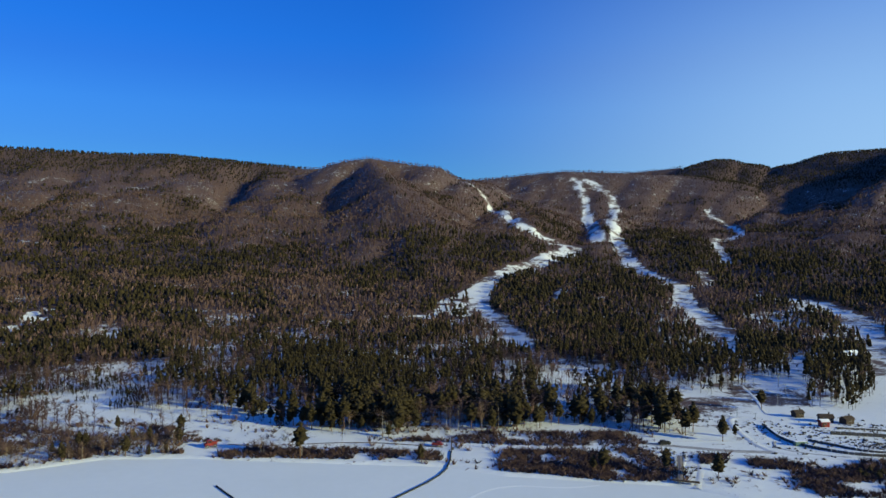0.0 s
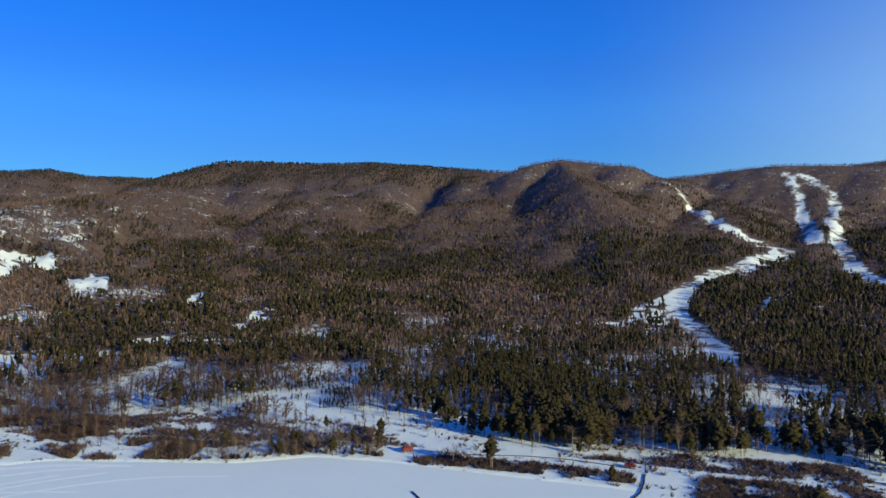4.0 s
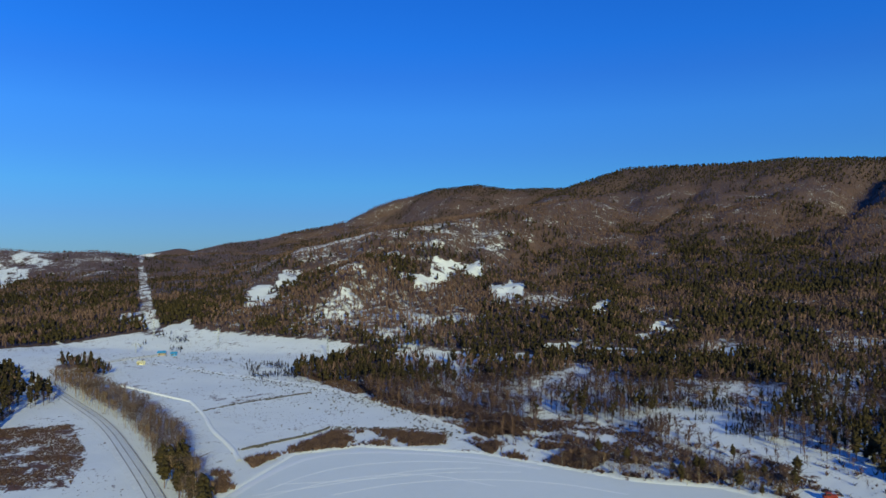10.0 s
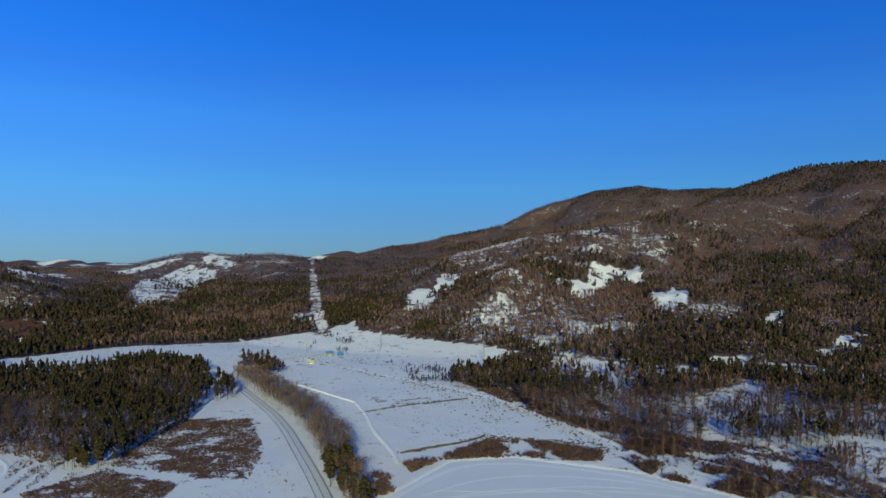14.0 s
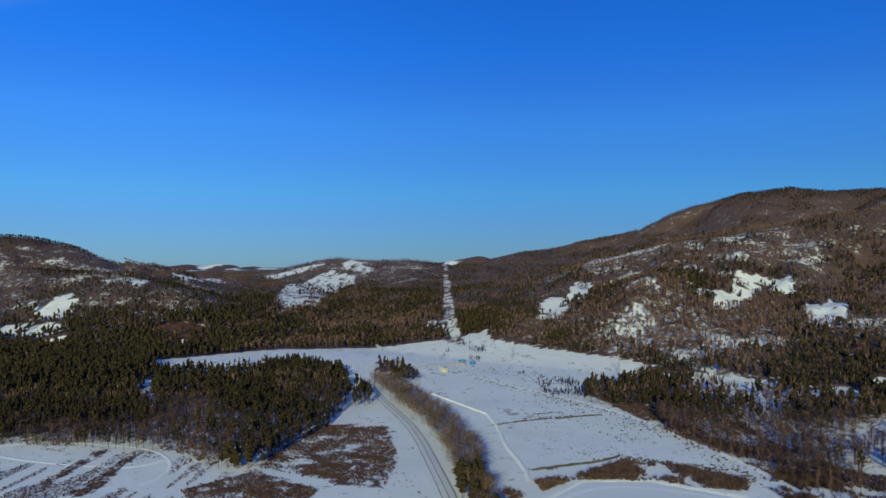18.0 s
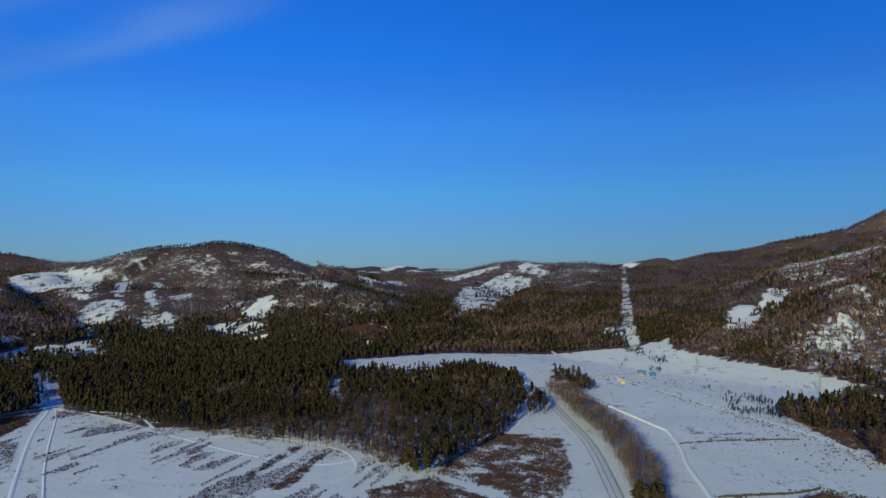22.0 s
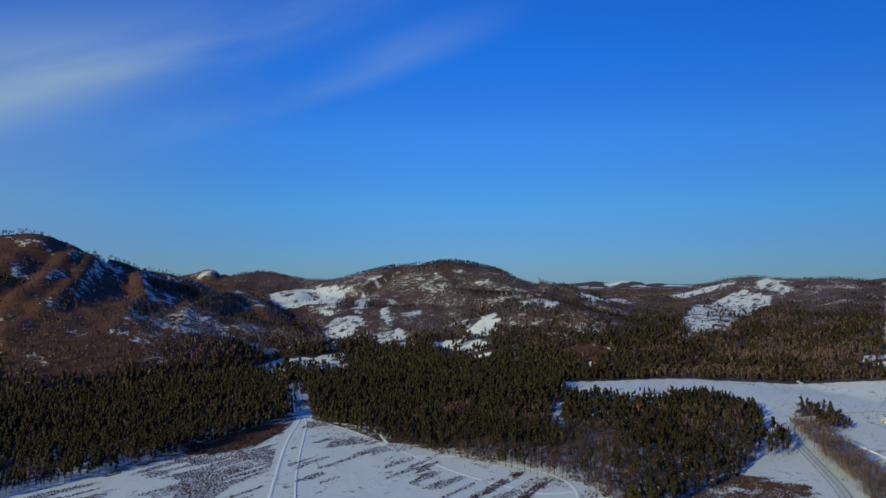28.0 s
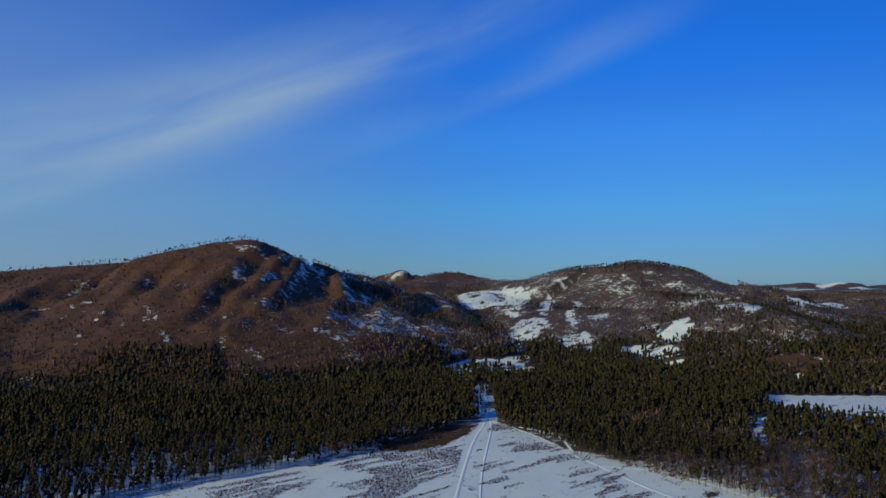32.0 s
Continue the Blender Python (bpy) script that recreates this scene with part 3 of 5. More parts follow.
BELTS = [[(-412, 246), (-442, 270), (-455, 300), (-463, 324), (-363, 345), (-325, 300), (-324, 262), (-369, 267), (-389, 252)],
         [(-590, 150), (-520, 150), (-520, 170), (-590, 172)],
         [(-520, 118), (-470, 106), (-435, 96), (-440, 112), (-500, 122)]]


STANDS = [[(160, 318), (234, 453), (348, 613), (307, 508), (211, 346), (182, 310)], [(185, 451), (237, 567), (264, 568), (255, 506), (188, 385), (174, 401)],
          [(301, 721), (373, 861), (392, 775), (390, 705), (325, 572), (279, 570)], [(142, 607), (215, 651), (190, 451), (152, 360), (122, 346), (112, 410)],
          [(89, 335), (112, 350), (106, 321), (94, 272), (74, 276)]]
SCRUB = [[(-321, 28), (-360, 50), (-395, 69), (-379, 103), (-314, 93), (-272, 74), (-294, 52)], [(-297, -2), (-313, 26), (-284, 52), (-262, 40), (-270, 5)],
         [(-392, -242), (-427, -237), (-459, -225), (-465, -208), (-435, -202), (-399, -202), (-378, -215), (-374, -231)],
         [(-306, -64), (-372, -40), (-374, -34), (-308, -56)], [(-303, -44), (-356, -26), (-358, -21), (-305, -36)]]


def open_ground(x, y):
    """1 where the ground is kept clear of trees."""
    wobble = (fractal(x, y, 26, 40, 2) - 0.5) * 16
    px, py = x + wobble, y - wobble
    free = np.zeros(np.shape(x), bool)
    stand = value_noise(x, y, 11, 47) < np.where((np.hypot(x, y) < 1300) & (bearing_of(x, y) < 86), 0.64, 0.72)
    steep = (bearing_of(x, y) > 36) & (bearing_of(x, y) < 66) & (np.hypot(x, y) > 520)
    stand |= steep & (value_noise(x, y, 21, 52) < 0.62)
    # open ground reaches a little further to the lake than the tree tops in front of it let one see
    away = np.hypot(x, y)
    reach = 1 + np.where(away < 480, 0, np.where((away < 900) & (bearing_of(x, y) > 84), 55, 20)) / np.maximum(away, 1)
    fx, fy = px * reach, py * reach
    for k, poly in enumerate(CLEARINGS):
        free |= (inside(px, py, poly) | inside(fx, fy, poly)) & stand if k > 2 else inside(x + wobble * 0.3, y, poly)
    for line, w0, w1 in RUNS:
        d, s = line_distance(x + wobble * 0.45, y - wobble * 0.45, line)
        free |= d < (w0 + (w1 - w0) * s) / 2
    d, s = line_distance(x, y, ROAD)
    b, r = bearing_of(x, y), np.hypot(x, y)
    free |= (b < 20) & (r < 280 + (value_noise(x, y, 17, 48) - 0.4) * 26) & (value_noise(x, y, 7, 49) < 0.86)
    return free | (d < 9) | (np.hypot(x, y) < 205) | inside(x, y, LAKE)


def bearing_of(x, y):
    return np.degrees(np.arctan2(-x, y))


def ramp01(v, lo, hi):
    s = np.clip((v - lo) / (hi - lo), 0, 1)
    return s * s * (3 - 2 * s)


def field_lanes(x, y):
    """Mown rows across the field."""
    return value_noise(x * 0.36 + y * 0.93, (x * 0.93 - y * 0.36) * 0.12, 3.2, 44) * 0.55 + fractal(x, y, 30, 45, 2) * 0.62


def cover(x, y):
    """How thickly pines and bare broadleaf trees stand, how much litter and painted shade, and how much dry grass
    shows.
    """
    x, y = np.asarray(x, float), np.asarray(y, float)
    r, h = np.hypot(x, y), land(x, y)
    # how far the slope leans to the sun: on the brown hill the snow has gone there
    sunny, hilly = np.zeros_like(h), (h > 15) & (bearing_of(x, y) > 60)
    hx, hy = x[hilly], y[hilly]
    if hilly.any():
        sunny[hilly] = -((land(hx + 14, hy) - h[hilly]) * sun_way.x + (land(hx, hy + 14) - h[hilly]) * sun_way.y) / 14 / math.hypot(sun_way.x, sun_way.y)
    free = open_ground(x, y)
    patch, wide, tiny = fractal(x, y, 120, 61, 3), fractal(x, y, 420, 71, 3), fractal(x, y, 40, 81, 2)
    b = bearing_of(x, y) + (wide - 0.5) * 9
    # the massif and the ski hill: pine below, broadleaf above, a dark crest
    p = np.clip((patch - 0.60) * 4.0, 0.03, 0.5) * ramp01(260 - h, -40, 60)
    foot = (1 - ramp01(h + (patch - 0.5) * 120 + (wide - 0.5) * 60, 50, 95)) * np.clip(0.40 + 4.2 * (tiny - 0.47) + 1.6 * (patch - 0.5), 0.05, 0.9)
    p = np.maximum(p, foot)
    # pines on the eastern crest are added to darken it like shade
    crest = 0.92 * ramp01(h + (patch - 0.5) * 70 - 100 * ramp01(r, 2900, 3200), 262, 300) * np.maximum(ramp01(b, 9, 14), ramp01(-b, 16, 20))
    p = np.maximum(p, crest)
    p = np.where((r < 640) & (b < 17), np.clip(0.15 + (tiny - 0.44) * 2.4 + (patch - 0.45) * 1.8, 0.03, 0.55), p)
    deep = ramp01(r + (patch - 0.5) * 420, 560, 920)
    q = (0.55 + 0.7 * tiny) * (1 - deep) + 0.92 * deep
    pine, birch = p, q
    # the thin wood between the lake and the spur
    w = ramp01(b, 17, 30)
    p2 = np.clip((patch - 0.55 + 0.16 * np.clip(1 - h / 70, 0, 1)) * 7, 0.02, 0.8)
    p2 = np.maximum(p2, crest)
    p2 = np.maximum(np.maximum(p2 * 0.7, foot) * (0.45 + 0.55 * ramp01(r, 430, 600)), crest)
    q2 = (0.40 + 0.58 * ramp01(tiny, 0.33, 0.6)) * (1 - deep) + 0.9 * deep
    pine, birch = pine * (1 - w) + p2 * w, birch * (1 - w) + q2 * w
    for poly in PINEWOODS:
        dense = inside(x + (tiny - 0.5) * 60, y + (patch - 0.5) * 60, poly)
        pine = np.where(dense, 0.55 + 0.5 * (tiny > 0.45), pine)
    # few pines right by the western shore
    shore = ramp01(b, 16, 20) * (1 - ramp01(b, 60, 64)) * (1 - ramp01(r, 320 + 70 * ramp01(b, 34, 40), 365 + 80 * ramp01(b, 34, 40)))
    pine, birch = pine * (1 - 0.85 * shore), birch * (1 - shore) + 0.8 * shore
    # brown thicket and birches behind the belt
    thin = ramp01(b, 34, 40) * (1 - ramp01(b, 64, 70)) * (1 - ramp01(r, 430, 500))
    pine, birch = pine * (1 - 0.75 * thin), birch * (1 - thin) + (0.62 + 0.36 * (tiny > 0.45)) * thin
    # snowy gaps between the clumps of the lower woods
    gap = ramp01(fractal(x, y, 52, 99, 3), 0.53, 0.60) * (1 - 0.45 * ramp01(r, 480, 600)) * (1 - ramp01(r, 780, 1050)) * (1 - ramp01(b, 60, 66))
    pine, birch = pine * (1 - 0.92 * gap), birch * (1 - 0.78 * gap)
    # the spur
    spur = ramp01(b, 41, 47) * (1 - ramp01(b, 62, 70)) * (r > 420) * (1 - ramp01(r, 1350, 1600)) * (h > 4)
    pine = pine * (1 - spur) + spur * np.clip((patch - 0.53) * 5, 0, 0.7)
    birch = birch * (1 - spur) + spur * (0.92 - 0.5 * ramp01(fractal(x, y, 38, 96, 3), 0.58, 0.66))
    # the pine plain
    edge = ramp01(bearing_of(x, y), 86, 91)
    flat = ramp01(b, 66, 69) * (1 - ramp01(h, 20 - 12 * edge, 42 - 24 * edge))
    pine, birch = pine * (1 - flat) + (0.66 + 0.3 * ramp01(r, 380, 480)) * flat, birch * (1 - flat) + 0.5 * flat
    lobe = (r < 560) & (b > 66) & (b < 103)
    pine, birch = np.where(lobe, np.clip(0.16 + (tiny - 0.42) * 2.4 + (r - 330) / 380, 0.08, 0.92), pine), np.where(lobe, 0.85, birch)
    slope = ramp01(b, 55, 60) * (1 - ramp01(b, 86, 92)) * (r > 690) * (1 - ramp01(h, 62, 92))
    pine, birch = pine * (1 - slope) + slope * np.clip(0.50 + 3.0 * (tiny - 0.5) + 1.5 * (0.5 - patch), 0.12, 0.92), birch * (1 - slope) + slope * 0.85
    # the snowy hills
    hill = ramp01(b, 68, 74) * (1 - ramp01(b, 110, 118)) * (r > 950 - 130 * edge) * ramp01(h, 26 - 17 * edge, 48 - 27 * edge)
    bald = ramp01(fractal(x, y, 60, 95, 3) + 0.08 * sunny, 0.70, 0.76)
    pine = pine * (1 - hill) + hill * np.clip((patch - 0.56 + 0.35 * ramp01(h, 104, 122) - 0.6 * sunny) * 4, 0, 0.85)
    birch = birch * (1 - hill) + hill * (0.9 - 0.65 * bald * (1 - 0.5 * (r > 1900)))
    scar = np.hypot(x + 872, (y + 12) * 0.8) < 20 + 16 * tiny
    knob = ramp01(b, 84, 88) * (1 - ramp01(b, 99, 103)) * (r > 880) * (1 - ramp01(r, 1350, 1450))
    pine, birch = pine * (1 - knob) + knob * np.clip(1.2 - tiny, 0, 0.92), birch * (1 - knob) + knob * 0.4
    pine, birch = np.where(scar, 0.06, pine), np.where(scar, 0.1, birch)
    sparse = np.zeros_like(free)
    for poly in THIN:
        sparse |= inside(x + (tiny - 0.5) * 40, y + (patch - 0.5) * 40, poly)
    pine, birch = np.where(sparse, pine * 0.4, pine), np.where(sparse, birch * (0.74 + 0.26 * (fractal(x, y, 24, 57, 2) > 0.5)), birch)
    # the brown hill
    brown = np.maximum(ramp01(b, 116, 121) * (r > 640), ramp01(b, 110, 115) * (r > 780) * (r < 1330)) * ramp01(h, 5, 14)
    east = 1 - ramp01(b, 124, 129)
    pine = pine * (1 - brown) + brown * np.clip((patch - 0.60 + 0.10 * east - 0.25 * sunny) * 6, 0, 0.6) * (h < 105)
    birch = birch * (1 - brown) + brown * (0.14 + 0.3 * east + 0.4 * (1 - ramp01(h, 15, 60)) * (tiny > 0.55))
    grass = brown * np.clip(0.78 - 0.22 * east + 0.8 * sunny + 1.3 * (fractal(x, y, 34, 91, 3) - 0.5), 0.15, 1)
    grass = np.maximum(grass, 0.9 * ramp01(np.hypot(x + 870, (y + 18) * 0.8), 40, 26) * (0.6 + 0.8 * tiny))
    grass = np.maximum(grass, 0.8 * ramp01(np.hypot(x + 2416, y + 1205), 260, 120))
    for poly in STREAKS:
        grass = np.where(inside(x + (tiny - 0.5) * 70, y + (patch - 0.5) * 60, poly) & (fractal(x, y, 17, 58, 2) > 0.47), 0.40, grass)
    cut = np.zeros_like(r)
    for line, w0, w1 in RUNS:
        d, s = line_distance(x, y, line)
        cut = np.maximum(cut, d < (w0 + (w1 - w0) * s) * 0.6)
    row, belt = inside(x, y, BIRCH_ROW), np.zeros_like(free)
    for poly in BELTS:
        belt |= inside(x + (tiny - 0.5) * 14, y, poly)
    pine, birch = np.where(free, 0, pine), np.where(free, 0, birch)
    pine, birch = np.where(row, 0, pine), np.where(row, 0, birch)
    for poly in LAKE_WOOD:
        mixed = inside(x + (tiny - 0.5) * 30, y + (patch - 0.5) * 40, poly) & (cut == 0) & (fractal(x, y, 30, 99, 3) < 0.60)
        pine, birch = np.where(mixed, np.clip(0.40 + 3.0 * (tiny - 0.46), 0.12, 0.85), pine), np.where(mixed, 0.5, birch)
    for poly in STANDS:
        copse = inside(x + (tiny - 0.5) * 16, y, poly)
        pine, birch = np.where(copse, 0.18 + 0.55 * ramp01(tiny, 0.45, 0.6), pine), np.where(copse, 0.3, birch)
    pine, birch = np.where(belt, 0.30 + 0.4 * (tiny > 0.45), pine), np.where(belt, 0.55, birch)
    # less brown on sunward snowy hillsides puts their sunlight into the ground colour
    litter_shade = np.clip(0.86 * birch + 0.75 * pine, 0, 1) * (1 - hill * np.clip(0.05 + 0.4 * sunny, 0, 0.16)) * (1 - 0.2 * spur)
    litter_shade = litter_shade * np.clip((r + (patch - 0.5) * 300 - 270) / 460, 0.2, 1) * 0.78
    # flecks of scrub colour grey the runs, painting in the slope's shade
    litter_shade = np.where((cut > 0) & (litter_shade < 0.1), 0.38 * ramp01(fractal(x, y, 30, 98, 3), 0.32, 0.60), litter_shade)
    litter_shade = np.where(r > 3700, 0.85 * ramp01(fractal(x, y, 70, 97, 3) + 0.14 * (b < 75), 0.36, 0.52), litter_shade)
    for poly in SCRUB:
        grass = np.where(inside(x + (tiny - 0.5) * 12, y + (patch - 0.5) * 12, poly), 0.75 if poly is SCRUB[2] else 0.30, grass)
    return pine, birch, litter_shade, grass


# ---- meshes from numbers ----
def sheet(name, verts, faces, mat, smooth=False):
    """A mesh object of triangles or quads out of arrays."""
    verts, faces = np.asarray(verts, np.float32), np.asarray(faces, np.int32)
    me = bpy.data.meshes.new(name)
    n, k = faces.shape
    me.vertices.add(len(verts))
    me.vertices.foreach_set("co", verts.ravel())
    me.loops.add(n * k)
    me.loops.foreach_set("vertex_index", faces.ravel())
    me.polygons.add(n)
    me.polygons.foreach_set("loop_start", np.arange(n, dtype=np.int32) * k)
    me.update(calc_edges=True)
    if smooth:
        me.polygons.foreach_set("use_smooth", np.ones(n, bool))
    me.materials.append(mat)
    return me


def grid_faces(rows, cols, wrap=False):
    i, j = np.meshgrid(np.arange(rows - 1), np.arange(cols if wrap else cols - 1), indexing="ij")
    k = (j + 1) % cols
    return np.stack([i * cols + j, i * cols + k, (i + 1) * cols + k, (i + 1) * cols + j], -1).reshape(-1, 4)


# ---- ground: one sheet to the horizon, finest towards the hills ----
turns = np.concatenate([np.arange(-40, 155, 0.3), np.arange(155, 320, 3.0)])
rings = np.concatenate([[4, 60, 120, 170], np.geomspace(195, 4750, 345)])
RR, BB = np.meshgrid(rings, np.radians(turns), indexing="ij")
GX, GY = -np.sin(BB) * RR, np.cos(BB) * RR
GZ = land(GX, GY)
wet, _ = line_distance(GX, GY, LAKE + LAKE[:1])
GZ = np.where(inside(GX, GY, LAKE), -np.clip(wet / 4, 0, 1) * 1.6, GZ)
_, _, LIT, GRA = cover(GX, GY)
ground_mesh = sheet("ground", np.stack([GX, GY, GZ], -1).reshape(-1, 3), grid_faces(len(rings), len(turns), True)[:, ::-1], SNOW_GROUND, True)
for key, values in (("litter_shade", LIT), ("grass", GRA)):
    ground_mesh.attributes.new(key, "FLOAT", "POINT").data.foreach_set("value", values.ravel().astype(np.float32))
tagged(new("ground", ground_mesh), "snow-covered valley floor rising into wooded hills", "ground", kind="structure")


def flat_outline(name, outline, z, mat):
    bm = bmesh.new()
    bm.faces.new([bm.verts.new((x, y, z)) for x, y in outline])
    bmesh.ops.recalc_face_normals(bm, faces=bm.faces)
    if bm.faces[0].normal.z < 0:
        bmesh.ops.reverse_faces(bm, faces=bm.faces)
    bmesh.ops.triangulate(bm, faces=bm.faces)
    me = bpy.data.meshes.new(name)
    bm.to_mesh(me)
    bm.free()
    me.materials.append(mat)
    return me


def smooth_line(line, step):
    """A line through the points with soft bends and even steps."""
    pts = np.array(line, float)
    for _ in range(3):
        q = np.empty((2 * len(pts) - 2, 2))
        q[0::2], q[1::2] = pts[:-1] * 0.75 + pts[1:] * 0.25, pts[:-1] * 0.25 + pts[1:] * 0.75
        pts = np.concatenate([pts[:1], q, pts[-1:]])
    run = np.concatenate([[0], np.cumsum(np.hypot(*np.diff(pts, axis=0).T))])
    s = np.linspace(0, run[-1], max(2, int(run[-1] / step)))
    return np.stack([np.interp(s, run, pts[:, 0]), np.interp(s, run, pts[:, 1])], -1)


def ribbon(name, line, width, lift, mat, step=3.0, shift=0.0, crown=0.0, edge=0.25):
    """A band that lies on the ground along a line: road, track, bank."""
    pts = smooth_line(line, step)
    way = np.gradient(pts, axis=0)
    way /= np.hypot(way[:, 0], way[:, 1])[:, None]
    side = np.stack([-way[:, 1], way[:, 0]], -1)
    sweep = np.linspace(-0.5, 0.5, 5)
    ragged = (fractal(pts[:, 0], pts[:, 1], 7, 5, 2) - 0.5) * edge
    grid = pts[:, None, :] + side[:, None, :] * (sweep[None, :, None] * width * (1 + ragged[:, None, None]) + shift)
    z = land(grid[..., 0], grid[..., 1]) + lift + crown * (1 - (2 * sweep[None, :]) ** 2)
    z[:, 0] -= lift + 0.1
    z[:, -1] -= lift + 0.1
    v = np.concatenate([grid, z[..., None]], -1).reshape(-1, 3)
    return sheet(name, v, grid_faces(len(pts), 5)[:, ::-1], mat, True)


lake_mesh = flat_outline("lake", LAKE, -0.35, LAKE_SNOW)
tagged(new("lake", lake_mesh), "frozen lake under smooth white snow", "lake", kind="structure")
tagged(new("road", ribbon("road", ROAD, 9.5, 0.25, PACKED_SNOW, crown=0.15)), "snow-packed country road with wheel tracks", "road", kind="structure")
for shift in (-3.6, -0.7, 1.9):
    tagged(new("road_rut", ribbon("road_rut", ROAD, 0.75, 0.46, RUT, shift=shift, edge=1.2)), "grey wheel rut worn into the snowy road", "wheel track", kind="structure")
# ---- woods ----
rng = np.random.default_rng(7)


def clump(centre, radius, tall, rnd, sides=4):
    """A ragged tuft: a low spindle with uneven rim points. Returns points and triangles."""
    a = np.arange(sides) * 2 * math.pi / sides + rnd.random() * 6
    r = radius * (0.65 + 0.7 * rnd.random(sides))
    rim = np.stack([np.cos(a) * r, np.sin(a) * r, tall * (rnd.random(sides) - 0.6) * 0.5], -1)
    pts = np.concatenate([rim, [[0, 0, tall * 0.6], [0, 0, -tall * 0.3]]]) + centre
    tris = []
    for k in range(sides):
        n = (k + 1) % sides
        tris += [(k, n, sides), (n, k, sides + 1)]
    return pts, tris


def joined(pieces):
    pts, tris, n = [], [], 0
    for p, t in pieces:
        pts.append(np.asarray(p, float))
        tris.append(np.asarray(t) + n)
        n += len(p)
    return np.concatenate(pts), np.concatenate(tris)


def stick(a, b, ra, rb, sides=3):
    """A tapered stem from a to b."""
    a, b = np.asarray(a, float), np.asarray(b, float)
    d = (b - a) / np.linalg.norm(b - a)
    u = np.cross(d, (0.3, 0.9, 0.2))
    u /= np.linalg.norm(u)
    v = np.cross(d, u)
    k = np.arange(sides) * 2 * math.pi / sides
    ring = np.cos(k)[:, None] * u + np.sin(k)[:, None] * v
    pts = np.concatenate([a + ring * ra, b + ring * rb])
    tris = []
    for i in range(sides):
        j = (i + 1) % sides
        tris += [(i, j, sides + j), (i, sides + j, sides + i)]
    return pts, tris


def blade(a, b, w):
    """A thin twig bundle: one long triangle."""
    a, b = np.asarray(a, float), np.asarray(b, float)
    s = np.array([w, w * 0.6, 0])
    return np.array([a - s, a + s, b]), [(0, 1, 2)]


def pine_crown(rnd, height, layers, per, sides, wide=1.0):
    """Crown of a Scots pine: clumps that thin out upwards in an uneven cone."""
    base = height * rnd.uniform(0.25, 0.42)
    out = []
    for k in range(layers):
        f = k / max(1, layers - 1)
        z = base + (height - base) * f * 0.93
        reach = wide * height * 0.122 * (math.sin(math.pi * (0.22 + 0.72 * f)) ** 0.8 + 0.12) * rnd.uniform(0.8, 1.2)
        many = per if f < 0.8 else max(1, per // 2)
        for q in range(many):
            a = rnd.random() * 6.283
            d = reach * rnd.uniform(0.35, 0.85) if many > 1 else 0
            out.append(clump((math.cos(a) * d, math.sin(a) * d, z + rnd.uniform(-0.3, 0.3) * height / layers), reach * rnd.uniform(0.55, 0.85), height / layers * 1.25, rnd, sides))
    return out


def bare_crown(rnd, height, limbs, twigs, width):
    """Leafless crown: rising limbs, each with thin twig bundles."""
    out = []
    for k in range(limbs):
        a, z = rnd.random() * 6.283, height * rnd.uniform(0.28, 0.8)
        reach = height * rnd.uniform(0.10, 0.22) * (1.15 - z / height)
        tip = (math.cos(a) * reach, math.sin(a) * reach, min(height, z + reach * rnd.uniform(1.2, 2.4)))
        out.append(blade((0, 0, z), tip, width))
        for q in range(twigs):
            s = rnd.uniform(0.3, 1)
            foot = (tip[0] * s, tip[1] * s, z + (tip[2] - z) * s)
            out.append(blade(foot, (foot[0] * 1.5 + rnd.uniform(-0.6, 0.6), foot[1] * 1.5 + rnd.uniform(-0.6, 0.6), foot[2] + height * rnd.uniform(0.07, 0.16)), width * rnd.uniform(0.7, 1.4)))
    return out


def far_pine(rnd, tiers, sides):
    """A pine seen from afar: a few ragged tufts one over the other, rounded at the top."""
    shapes = {3: ((0.40, 0.165, 0.50), (0.60, 0.150, 0.44), (0.80, 0.105, 0.34)), 2: ((0.45, 0.205, 0.66), (0.72, 0.155, 0.46)), 1: ((0.46, 0.30, 0.95),)}
    return [clump((rnd.uniform(-0.05, 0.05), rnd.uniform(-0.05, 0.05), z + rnd.uniform(-0.04, 0.04)), r * rnd.uniform(0.85, 1.2), tall, rnd, sides) for z, r, tall in shapes[tiers]]


def far_bare(rnd, fans, spread):
    """A leafless tree seen from afar: its stem and fans of twigs that open upwards."""
    out = [blade((0, 0, 0), (0, 0, 0.9), 0.22 * spread)]
    for k in range(fans):
        a, z = 6.283 * (k + rnd.random() * 0.8) / fans, rnd.uniform(0.22, 0.5)
        reach, turn = rnd.uniform(0.10, 0.24), spread * rnd.uniform(0.7, 1.3) / 0.2
        tips = [(math.cos(b) * reach, math.sin(b) * reach, rnd.uniform(0.62, 1.0)) for b in (a - turn / 2, a + turn / 2)]
        out.append((np.array([(0, 0, z), *tips]), [(0, 1, 2)]))
    return out


class Draw:
    """Random numbers with the two calls that the shapes need."""
    def __init__(self, seed):
        self.g = np.random.default_rng(seed)

    def random(self, n=None):
        return self.g.random(n)

    def uniform(self, a, b):
        return float(self.g.uniform(a, b))


